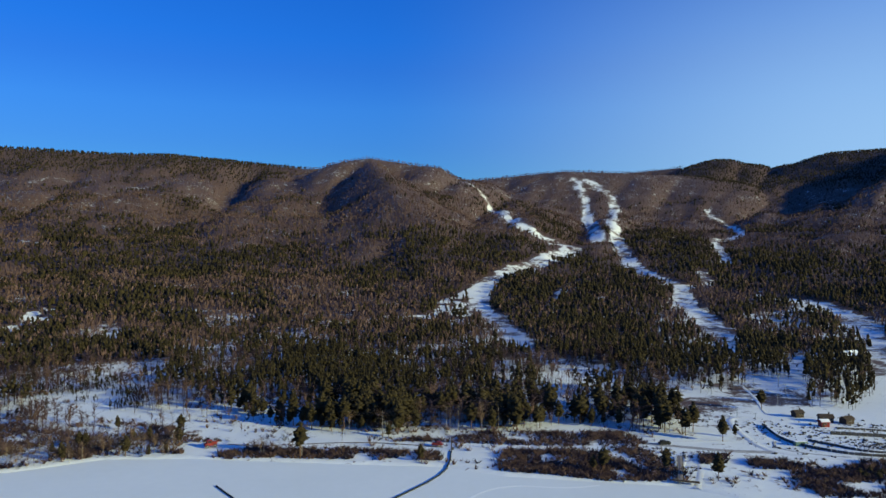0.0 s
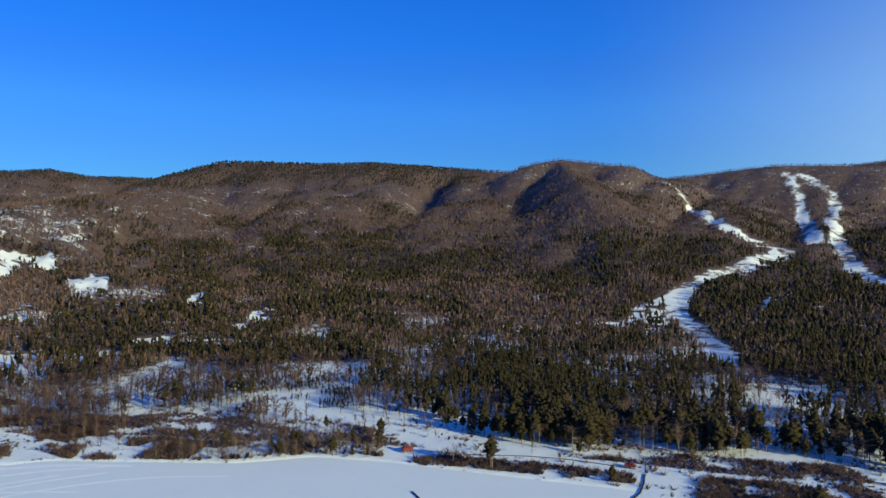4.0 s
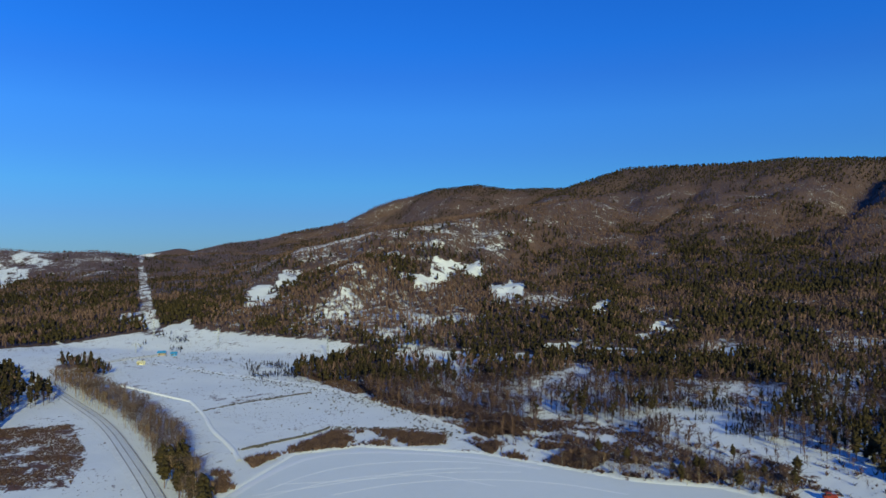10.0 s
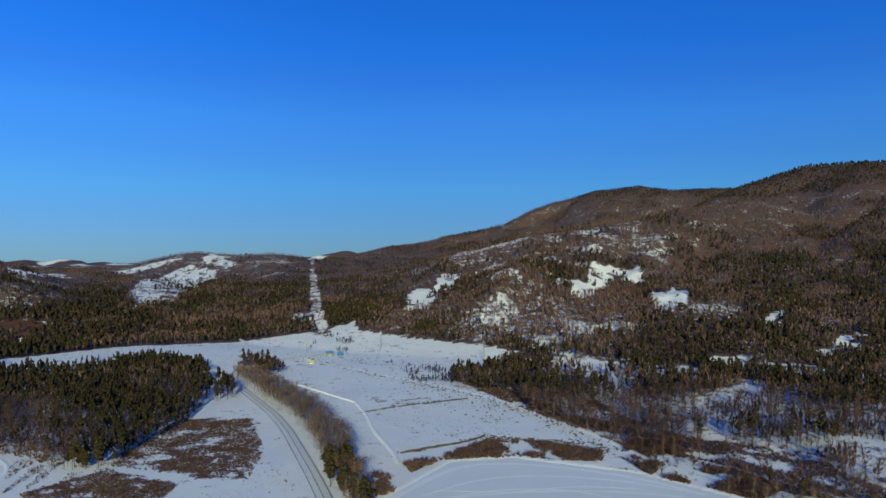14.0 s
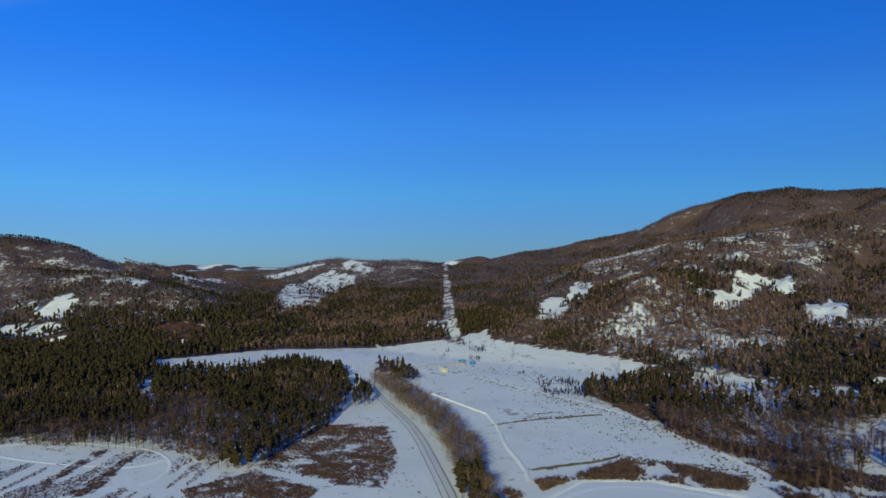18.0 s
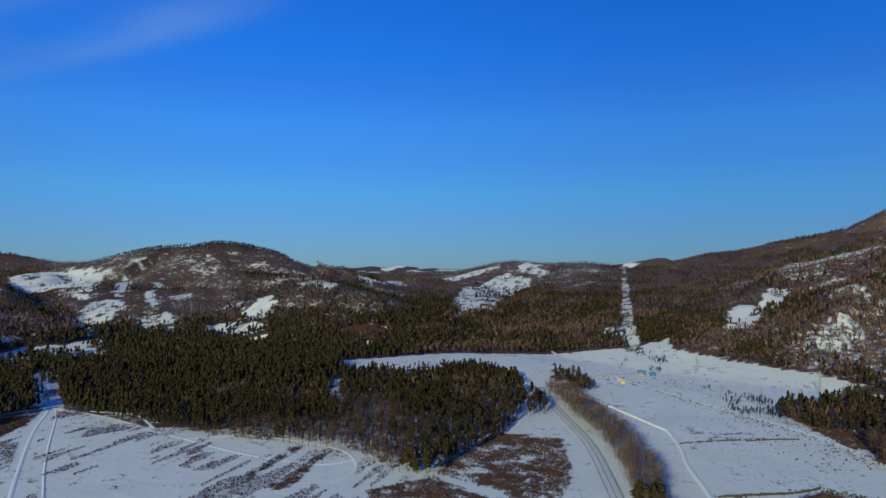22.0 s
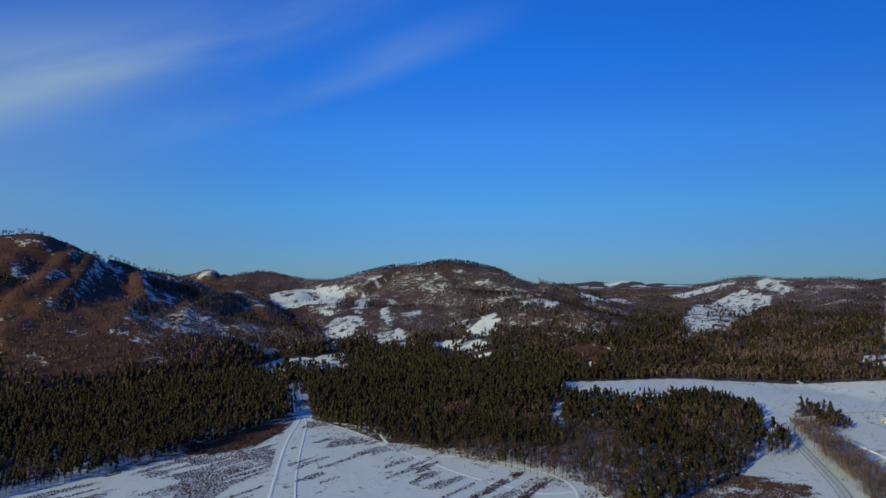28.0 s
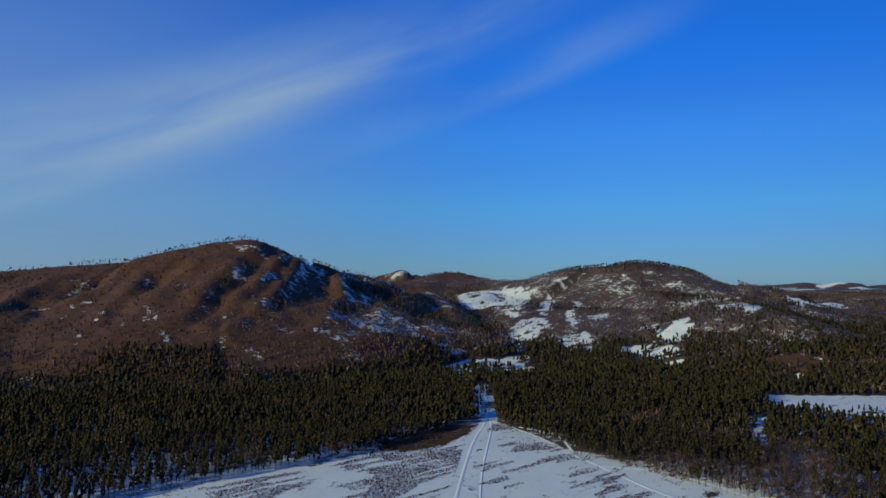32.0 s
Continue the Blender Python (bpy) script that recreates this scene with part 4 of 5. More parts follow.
def planted(name, patterns, x, y, size, mat, sink=0.2):
    """One mesh of many plants: each place takes one of the patterns, turned and sized by chance."""
    z = land(x, y) - sink
    which = rng.integers(0, len(patterns), len(x))
    spin, wide = rng.random(len(x)) * 6.283, rng.uniform(0.8, 1.2, len(x))
    V, T, n = [], [], 0
    for k, (p, t) in enumerate(patterns):
        s = which == k
        m = int(s.sum())
        if not m:
            continue
        c, q, w = np.cos(spin[s])[:, None], np.sin(spin[s])[:, None], (size[s] * wide[s])[:, None]
        px = (p[None, :, 0] * c - p[None, :, 1] * q) * w + x[s][:, None]
        py = (p[None, :, 0] * q + p[None, :, 1] * c) * w + y[s][:, None]
        pz = p[None, :, 2] * size[s][:, None] + z[s][:, None]
        V.append(np.stack([px, py, pz], -1).reshape(-1, 3))
        T.append((t[None] + (np.arange(m) * len(p))[:, None, None] + n).reshape(-1, 3))
        n += m * len(p)
    return sheet(name, np.concatenate(V), np.concatenate(T), mat)


def scattered(r0, r1, spacing, b0=-38, b1=153):
    """Jittered places over a ring of the plan, seen from over the lake."""
    n = int(2 * r1 / spacing) + 1
    i, j = np.meshgrid(np.arange(n), np.arange(n), indexing="ij")
    x = (i.ravel() + rng.random(n * n) * 0.9) * spacing - r1
    y = (j.ravel() + rng.random(n * n) * 0.9) * spacing - r1
    r, b = np.hypot(x, y), bearing_of(x, y)
    k = (r >= r0) & (r < r1) & (b > b0) & (b < b1)
    x, y, r = x[k], y[k], r[k]
    # leave out what hills hide from the lake
    top, seen = land(x, y) + 16, np.ones(len(x), bool)
    if r0 > 900:
        for s in np.linspace(0.35, 0.95, 11):
            seen &= land(x * s, y * s) < 105 + (top - 105) * s + 6
    return x[seen], y[seen]


PINES_MID = [joined(pine_crown(Draw(100 + k), 1.0, 6, 2, 3, 0.80) + [stick((0, 0, 0), (0, 0, 0.8), 0.011, 0.004)]) for k in range(9)]
PINES_FAR = [joined(far_pine(Draw(200 + k), 3, 3)) for k in range(9)]
PINES_SMALL = [joined(far_pine(Draw(250 + k), 2, 4)) for k in range(9)]
PINES_TINY = [joined(far_pine(Draw(300 + k), 2, 3)) for k in range(9)]
PINES_DOT = [joined(far_pine(Draw(350 + k), 1, 4)) for k in range(9)]
BARE_MID = [joined(bare_crown(Draw(400 + k), 1.0, 12, 2, 0.016) + [stick((0, 0, 0), (0, 0, 0.9), 0.012, 0.004)]) for k in range(9)]
BARE_FAR = [joined(far_bare(Draw(500 + k), 6, 0.06)) for k in range(9)]
BARE_TINY = [joined(far_bare(Draw(600 + k), 4, 0.16)) for k in range(9)]
BARE_DOT = [joined(far_bare(Draw(650 + k), 3, 0.24)) for k in range(9)]

# the trees that stand nearest, one by one
def tree_meshes(seed, kind):
    d = Draw(seed)
    if kind == "pine":
        crown = joined(pine_crown(d, 1.0, 11, 7, 4, 1.28))
        stem = joined([stick((0, 0, 0), (d.uniform(-0.02, 0.02), 0, 0.5), 0.017, 0.011, 7), stick((0, 0, 0.49), (0, 0, 0.9), 0.011, 0.003, 5)]
                      + [stick((0, 0, z), (math.cos(a) * 0.1, math.sin(a) * 0.1, z + 0.06), 0.004, 0.001) for z, a in [(d.uniform(0.3, 0.8), d.uniform(0, 6.28)) for _ in range(7)]])
        return sheet("crown", *crown, PINE), sheet("trunk", *stem, BARK)
    crown = joined(bare_crown(d, 1.0, 26, 4, 0.0052))
    stem = joined([stick((0, 0, 0), (d.uniform(-0.03, 0.03), 0, 0.55), 0.012, 0.008, 6), stick((0, 0, 0.53), (0, 0, 0.97), 0.008, 0.002, 4)])
    return sheet("crown", *crown, BIRCH_TWIGS), sheet("trunk", *stem, BIRCH_BARK)


TREE_MESHES = {kind: [tree_meshes(800 + 50 * n + k, kind) for k in range(6)] for n, kind in enumerate(("pine", "birch"))}


def single_tree(kind, x, y, tall, turn, label, group):
    crown, trunk = TREE_MESHES[kind][int(turn * 977) % 6]
    root = new(f"{kind}_tree")
    root.matrix_world = Matrix.LocRotScale((x, y, float(land(x, y)) - 0.1), Euler((0, 0, turn)), (tall, tall, tall))
    for name, me in (("crown", crown), ("trunk", trunk)):
        new(name, me).parent = root
    return tagged(root, label, f"{kind} tree", group)


def wood(r0, r1, spacing, pines, bares, tag, pine_tall, bare_tall):
    x, y = scattered(r0, r1, spacing, -62 if r0 < 300 else -38)
    pine, birch, _, _ = cover(x, y)
    u, v = rng.random(len(x)), rng.random(len(x))
    size = rng.uniform(0.42, 1.22, len(x)) ** 0.85 * (0.78 + 0.44 * fractal(x, y, 60, 33, 2))
    size = size * np.where((land(x, y) > 30) & (bearing_of(x, y) > 60), 0.68, np.where(land(x, y) > 200, 0.85, 1.0))
    size = size * np.where((np.hypot(x, y) < 315) & (bearing_of(x, y) > 13) & (bearing_of(x, y) < 64), 0.62, 1.0)
    is_pine = u < pine
    is_bare = ~is_pine & (v < birch)
    single = np.zeros(len(x), bool)
    if r0 < 300:
        # shore woods, the birch row by the road and the edge of the pine wood
        b, r = bearing_of(x, y), np.hypot(x, y)
        near = (r < 345) & (b > -34) & (b < 38) | (r < 372) & (b > 80) & (b < 101)
        for kind, mask, tall, most, label, group in (("pine", is_pine, pine_tall, 290, "dark green Scots pine with bare lower trunk in snow", "pines by the lake"),
                                                     ("birch", is_bare, bare_tall, 90, "leafless birch with pale trunk and brown twigs", "birches by the lake")):
            pick = np.flatnonzero(mask & near)
            pick = pick[np.argsort(r[pick])][:most]
            single[pick] = True
            for k in pick:
                single_tree(kind, float(x[k]), float(y[k]), float(tall * size[k] * 0.98), float(u[k] * 6.28), label, group)
    a, b = is_pine & ~single, is_bare & ~single
    tagged(new("pine_forest", planted("pine_forest", pines, x[a], y[a], pine_tall * size[a], PINE)), f"dark green pines {tag}", "pine forest", kind="stuff")
    tagged(new("broadleaf_forest", planted("broadleaf_forest", bares, x[b], y[b], bare_tall * size[b], TWIGS)), f"leafless brown birches and aspens {tag}", "bare forest", kind="stuff")


wood(215, 480, 3.7, PINES_MID, BARE_MID, "on the valley floor", 12.0, 10.5)
wood(480, 680, 3.9, PINES_FAR, BARE_FAR, "at the foot of the hills", 10.0, 9.5)
wood(680, 1000, 4.5, PINES_SMALL, BARE_TINY, "over the foot of the hills", 9.5, 9.5)
wood(1000, 1800, 6.8, PINES_TINY, BARE_TINY, "on the lower slopes", 11, 9.5)
wood(1800, 3700, 10.0, PINES_DOT, BARE_DOT, "on the far slopes and crests", 10.5, 9.5)


# the row of tall birches beside the road
q = np.array(BIRCH_ROW, float)
i, j = np.meshgrid(np.arange(q[:, 0].min(), q[:, 0].max(), 4.4), np.arange(q[:, 1].min(), q[:, 1].max(), 4.4), indexing="ij")
x, y = i.ravel() + rng.uniform(-1.2, 1.2, i.size), j.ravel() + rng.uniform(-1.2, 1.2, i.size)
k = inside(x, y, BIRCH_ROW)
x, y = x[k], y[k]
k = np.argsort(np.hypot(x, y))
x, y = x[k], y[k]
for px, py, u in zip(x[:210], y[:210], rng.random(210)):
    near_end = px > -268 and u > 0.5
    single_tree("pine" if near_end else "birch", float(px), float(py), float(8.5 + 5 * ((u * 7.3) % 1)), float(u * 6.28), "dark pine in the birch row by the road" if near_end else "tall leafless birch in a row beside the snowy road", "trees beside the road")


tagged(new("birch_row", planted("birch_row", BARE_MID, x[210:], y[210:], rng.uniform(8, 12.5, len(x) - 210), BIRCH_TWIGS)), "tall leafless birches in a row beside the far road", "birches", kind="stuff")


# ---- scrub, willows and dry grass ----
def tuft(seed, blades, spread, thick=0.06):
    d = Draw(seed)
    return joined([blade((d.uniform(-0.15, 0.15), d.uniform(-0.15, 0.15), 0), (d.uniform(-spread, spread), d.uniform(-spread, spread), d.uniform(0.6, 1)), thick) for _ in range(blades)])


def filled(polys, spacing, chance, noise_size, seed):
    xs, ys = [], []
    for poly in polys:
        q = np.array(poly, float)
        lo, hi = q.min(0), q.max(0)
        nx, ny = int((hi[0] - lo[0]) / spacing) + 1, int((hi[1] - lo[1]) / spacing) + 1
        i, j = np.meshgrid(np.arange(nx), np.arange(ny), indexing="ij")
        x, y = lo[0] + (i.ravel() + rng.random(nx * ny)) * spacing, lo[1] + (j.ravel() + rng.random(nx * ny)) * spacing
        k = inside(x, y, poly) & (rng.random(nx * ny) < np.clip((fractal(x, y, noise_size, seed, 3) - 0.5) * 5 + chance, 0, 1)) & ~inside(x, y, LAKE)
        xs.append(x[k])
        ys.append(y[k])
    return np.concatenate(xs), np.concatenate(ys)


WILLOWS = [[(-75, 240), (-78, 246), (-66, 252), (-37, 252), (-1, 247), (0, 238), (-15, 238), (-54, 241)],
           [(12, 228), (23, 250), (48, 250), (58, 240), (70, 217), (54, 216), (30, 224)],
           [(-249, 133), (-262, 136), (-263, 155), (-276, 188), (-261, 207), (-234, 221), (-222, 210), (-237, 189), (-252, 172), (-258, 152)],
           [(-204, 214), (-215, 226), (-190, 246), (-140, 250), (-95, 258), (-90, 246), (-116, 243), (-140, 229)],
           [(-224, 221), (-246, 250), (-229, 258), (-191, 240), (-164, 239), (-145, 245), (-141, 238), (-150, 225), (-175, 220), (-197, 213)], [(-255, 119), (-251, 125), (-230, 116), (-230, 108)],
           [(115, 234), (148, 238), (165, 215), (126, 202), (108, 202), (107, 218)], [(102, 238), (117, 238), (112, 228), (99, 229)], [(87, 243), (99, 245), (94, 234), (85, 234)],
           [(12, 274), (20, 278), (21, 271)], [(36, 274), (46, 274), (44, 267)], [(53, 273), (68, 272), (66, 264), (56, 264)], [(-20, 262), (-8, 268), (-2, 262)]]
WILLOWS_THIN = [[(-230, 240), (-260, 262), (-180, 300), (-110, 285), (-80, 262), (-140, 252), (-190, 250)],
                [(-10, 262), (20, 276), (70, 276), (75, 258), (40, 255)], [(81, 218), (100, 224), (110, 214), (102, 206), (88, 206)], [(-313, 271), (-325, 300), (-269, 276), (-235, 275), (-218, 246), (-269, 249)], [(61, 252), (70, 256), (78, 223), (68, 218)], [(-230, 236), (-300, 262), (-420, 280), (-430, 262), (-330, 246)]]
TUFTS_BUSH = [tuft(20 + k, 12, 0.75, 0.085) for k in range(8)]
TUFTS_GRASS = [tuft(60 + k, 4, 0.7, 0.3) for k in range(8)]
for polys, spacing, chance, tall, tag in ((WILLOWS, 1.0, 0.95, 2.4, "dense along the frozen shore"), (WILLOWS_THIN, 1.15, 0.82, 1.9, "scattered in the snow behind the shore")):
    x, y = filled(polys, spacing, chance, 14, 5)
    tagged(new("willow_scrub", planted("willow_scrub", TUFTS_BUSH, x, y, tall * rng.uniform(0.5, 1.1, len(x)), WILLOW)), f"reddish-brown bare willow bushes {tag}", "shrubs", kind="stuff")
x, y = filled(SCRUB, 0.75, 0.62, 9, 6)
tagged(new("dry_grass", planted("dry_grass", TUFTS_GRASS, x, y, 1.0 * rng.uniform(0.5, 1.1, len(x)), WILLOW)), "matted brown weeds sticking out of the snow", "dry grass", kind="stuff")
# mown rows of weeds across the field
x, y = filled([FIELD], 0.9, 1.0, 40, 8)
d, _ = line_distance(x, y, [(-302, -146), (-420, -191), (-518, -217)])
k = (field_lanes(x, y) > 0.60) & (d > 4.5)
tagged(new("field_weeds", planted("field_weeds", TUFTS_GRASS, x[k], y[k], 0.95 * rng.uniform(0.4, 1.1, k.sum()), WILLOW)), "rows of brown weeds across the snowy field", "dry grass", kind="stuff")

# undergrowth in the thin woods round the lake
x, y = scattered(228, 520, 2.0, -38, 104)
pine, birch, _, _ = cover(x, y)
opened = inside(x, y, MEADOW) | inside(x, y, FIELD) | inside(x, y, RESORT) | inside(x, y, LAKE) | inside(x, y, BIRCH_ROW)
k = rng.random(len(x)) < np.where(opened, 0, np.clip(0.22 + (birch - 0.25) * 0.9, 0.22, 0.85)) * ramp01(fractal(x, y, 22, 66, 2), 0.36, 0.6)
k &= line_distance(x, y, ROAD)[0] > 10
tagged(new("undergrowth", planted("undergrowth", [tuft(140 + n, 7, 0.8, 0.10) for n in range(8)], x[k], y[k], rng.uniform(0.9, 2.6, k.sum()), TWIGS)), "bare brown brushwood in the snow of thin woods", "shrubs", kind="stuff")
# shrubs and rocks on the brown hill, and the trees along its crest
x, y = scattered(640, 1320, 5.0, 117, 153)
h = land(x, y)
k = (h > 12) & (rng.random(len(x)) < 0.25 + 0.9 * (fractal(x, y, 50, 67, 3) - 0.4))
tagged(new("hill_scrub", planted("hill_scrub", [tuft(180 + n, 5, 0.9, 0.2) for n in range(8)], x[k], y[k], rng.uniform(0.8, 3.2, k.sum()), TWIGS)), "low bare shrubs dotted over a dry brown hillside", "shrubs", kind="stuff")
k = (h > 16) & (rng.random(len(x)) < 0.10)
tagged(new("hill_rocks", planted("hill_rocks", [joined([clump((0, 0, 0.3), 0.9, 1.1, Draw(220 + n), 5)]) for n in range(8)], x[k], y[k], rng.uniform(0.6, 2.2, k.sum()), WALL_STONE)), "grey rocks poking out of a brown hillside", "rocks", kind="stuff")
xs, ys = [], []
for (x0, y0, z0, w0), (x1, y1, z1, w1) in zip(RIDGE_LINES[12], RIDGE_LINES[12][1:]):
    u = rng.random(int(math.dist((x0, y0), (x1, y1)) / 2.2))
    xs.append(x0 + (x1 - x0) * u + rng.normal(0, 7, len(u)))
    ys.append(y0 + (y1 - y0) * u + rng.normal(0, 7, len(u)))
x, y = np.concatenate(xs), np.concatenate(ys)
k = fractal(x, y, 55, 68, 2) > 0.46
x, y = x[k], y[k]
tagged(new("crest_trees", planted("crest_trees", BARE_FAR, x, y, rng.uniform(4, 9.5, len(x)), TWIGS)), "small bare trees in rows along the crest of a hill", "trees", kind="stuff")

# dead grass and clods that speckle the open meadow
x, y = filled([MEADOW], 2.6, 0.16, 30, 71)
k = (line_distance(x, y, ROAD)[0] > 8) & ~inside(x, y, BIRCH_ROW) & (x < -215)
tagged(new("meadow_grass", planted("meadow_grass", TUFTS_GRASS, x[k], y[k], rng.uniform(0.25, 0.7, k.sum()), WILLOW)), "sparse dead grass tips poking through meadow snow", "dry grass", kind="stuff")
# brush that grows back along the power line
line = [(-1934, 701), (-1199, 437), (-867, 320), (-757, 284)]
pts = smooth_line(line, 1.0)
k = rng.integers(0, len(pts), 1500)
x, y = pts[k, 0] + rng.normal(0, 7, len(k)), pts[k, 1] + rng.normal(0, 7, len(k))
tagged(new("cut_brush", planted("cut_brush", [tuft(240 + n, 5, 0.8, 0.2) for n in range(8)], x, y, rng.uniform(0.7, 2.2, len(x)), TWIGS)), "low brush growing back in the cut through the wood", "shrubs", kind="stuff")
# ---- tracks and banks on the snow ----
def on_snow(name, line, width, lift, mat, label, category, **more):
    return tagged(new(name, ribbon(name, line, width, lift, mat, **more)), label, category, kind="structure")


def on_lake(name, line, width, mat, label):
    pts = smooth_line(line, 3.0)
    way = np.gradient(pts, axis=0)
    way /= np.hypot(way[:, 0], way[:, 1])[:, None]
    side = np.stack([-way[:, 1], way[:, 0]], -1) * width / 2
    v = np.concatenate([np.concatenate([pts - side, np.full((len(pts), 1), -0.34)], 1)[:, None], np.concatenate([pts, np.full((len(pts), 1), -0.25)], 1)[:, None],
                        np.concatenate([pts + side, np.full((len(pts), 1), -0.34)], 1)[:, None]], 1).reshape(-1, 3)
    return tagged(new(name, sheet(name, v, grid_faces(len(pts), 3)[:, ::-1], mat, True)), label, "snow track", kind="structure")


for line in ([(-223, 124), (-230, 152), (-222, 176), (-200, 200), (-180, 210)], [(-203, 138), (-197, 164), (-181, 187), (-158, 205), (-133, 212)],
             [(-226, 131), (-210, 154), (-196, 184), (-175, 205)], [(-216, 110), (-217, 145), (-209, 166), (-196, 179), (-170, 186)], [(-221, 118), (-210, 153), (-205, 179), (-189, 198)],
             [(-10, 150), (5, 202), (19, 215), (36, 211), (47, 214)]):
    on_lake("snowmobile_track", line, 0.9, TRACK_SNOW, "pale snowmobile track curving over the lake snow")
on_lake("shore_drift", [(-225, 112), (-237, 130), (-249, 156), (-241, 179), (-204, 207), (-172, 214)], 3.4, TRACK_SNOW, "low pale snow drift along the lake shore")
on_snow("field_track", [(-260, -128), (-302, -146), (-420, -191), (-477, -206), (-540, -232), (-640, -282)], 2.6, 0.16, TRACK_SNOW, "straight packed snow track across the field", "track")
on_snow("field_track", [(-300, -132), (-358, -157), (-459, -194), (-480, -204)], 1.5, 0.14, TRACK_SNOW, "narrow packed snow track across the field", "track")
on_snow("field_track", [(-483, -206), (-465, -176), (-440, -146), (-413, -123), (-390, -95), (-358, -61), (-343, -36), (-336, -22), (-345, -8)], 2.4, 0.16, TRACK_SNOW, "curving packed snow track along the pine wood", "track")
on_snow("field_track", [(-473, -180), (-468, -166), (-460, -145), (-420, -124)], 2.6, 0.15, TRACK_SNOW, "short packed snow track under the pines", "track")
on_snow("field_track", [(-395, -100), (-402, -69), (-387, -41), (-367, -15), (-343, -6), (-322, -7), (-308, -18)], 2.6, 0.15, TRACK_SNOW, "packed snow track looping at the wood's edge", "track")
on_snow("field_track", [(-300, -262), (-340, -252), (-399, -248), (-434, -246), (-464, -237), (-486, -211)], 3.0, 0.15, TRACK_SNOW, "packed snow track on the field's far edge", "track")
on_snow("meadow_bank", [(-600, 205), (-540, 214), (-479, 226), (-409, 243), (-355, 250), (-294, 245), (-258, 240), (-227, 232), (-212, 218)], 5.0, 0.12, TRACK_SNOW, "long ploughed snow bank along the meadow", "snow bank", crown=0.12, edge=1.2)
on_snow("meadow_bank", [(-391, 170), (-350, 160), (-323, 150), (-282, 141), (-262, 134)], 2.4, 0.3, TRACK_SNOW, "low snow bank beside the flooded meadow", "snow bank", crown=0.5, edge=0.8)
on_snow("meadow_bank", [(-521, 150), (-470, 160), (-420, 166), (-391, 170)], 2.4, 0.3, TRACK_SNOW, "low snow bank behind the birch row", "snow bank", crown=0.5, edge=0.8)
on_snow("meadow_track", [(-543, 158), (-583, 197), (-583, 225), (-527, 236), (-489, 247), (-436, 252), (-380, 262)], 5.0, 0.2, PACKED_SNOW, "packed snow track over the meadow", "track")
on_snow("meadow_track", [(-760, 195), (-680, 194), (-583, 192)], 4.5, 0.2, PACKED_SNOW, "packed snow track to the pine wood", "track")
on_snow("resort_road", [(134, 299), (123, 301), (118, 294), (115, 276), (113, 252), (120, 245), (129, 240), (150, 240), (190, 232)], 3.6, 0.2, PACKED_SNOW, "winding packed snow road at the ski base", "road")
on_snow("resort_road", [(40, 262), (66, 262), (84, 255), (100, 249), (115, 248)], 4.0, 0.2, RUT, "muddy track along the shore", "track", edge=0.8)
on_snow("boat_ramp", [(88, 246), (83, 228), (75, 210)], 3.0, 0.08, PACKED_SNOW, "snowy ramp down to the lake ice", "ramp")


# ---- building blocks ----
def block(sx, sy, sz, at=(0, 0, 0), turn=0.0, soft=0.04, tilt=0.0):
    """A box on its base with softened edges, as bmesh."""
    bm = bmesh.new()
    bmesh.ops.create_cube(bm, size=1.0, matrix=Matrix.Translation(at) @ Matrix.Rotation(turn, 4, "Z") @ Matrix.Rotation(tilt, 4, "X") @ Matrix.Translation((0, 0, sz / 2)) @ Matrix.Diagonal((sx, sy, sz, 1)))
    if soft:
        bmesh.ops.bevel(bm, geom=bm.edges[:], offset=min(soft, sx / 4, sy / 4, sz / 4), segments=1, affect="EDGES")
    return bm


def rod(a, b, ra, rb=None, sides=8):
    bm = bmesh.new()
    pts, tris = stick(a, b, ra, ra if rb is None else rb, sides)
    vs = [bm.verts.new(p) for p in pts]
    for t in tris:
        bm.faces.new([vs[k] for k in t])
    bm.faces.new(vs[sides - 1::-1])
    bm.faces.new(vs[sides:])
    return bm


def drum(radius, width, at, axis="X", sides=16):
    bm = bmesh.new()
    spin = Matrix.Rotation(math.pi / 2, 4, "Y") if axis == "X" else Matrix.Rotation(math.pi / 2, 4, "X")
    bmesh.ops.create_cone(bm, cap_ends=True, segments=sides, radius1=radius, radius2=radius, depth=width, matrix=Matrix.Translation(at) @ spin)
    bmesh.ops.bevel(bm, geom=[e for e in bm.edges if not e.is_manifold or abs(e.calc_face_angle(0)) > 1], offset=radius * 0.12, segments=1, affect="EDGES")
    return bm


def merged(*many):
    out = bmesh.new()
    for bm in many:
        me = bpy.data.meshes.new("piece")
        bm.to_mesh(me)
        bm.free()
        out.from_mesh(me)
        bpy.data.meshes.remove(me)
    return out


def part(name, bm, mat, parent, label=""):
    me = bpy.data.meshes.new(name)
    bm.to_mesh(me)
    bm.free()
    me.materials.append(mat)
    ob = new(name, me)
    ob.parent = parent
    return tagged(ob, label) if label else ob


def stand(name, x, y, turn, label, category, group="", dz=0.0):
    root = new(name)
    root.matrix_world = pose(x, y, float(land(x, y)) + dz, 0, 0, turn)
    return tagged(root, label, category, group)


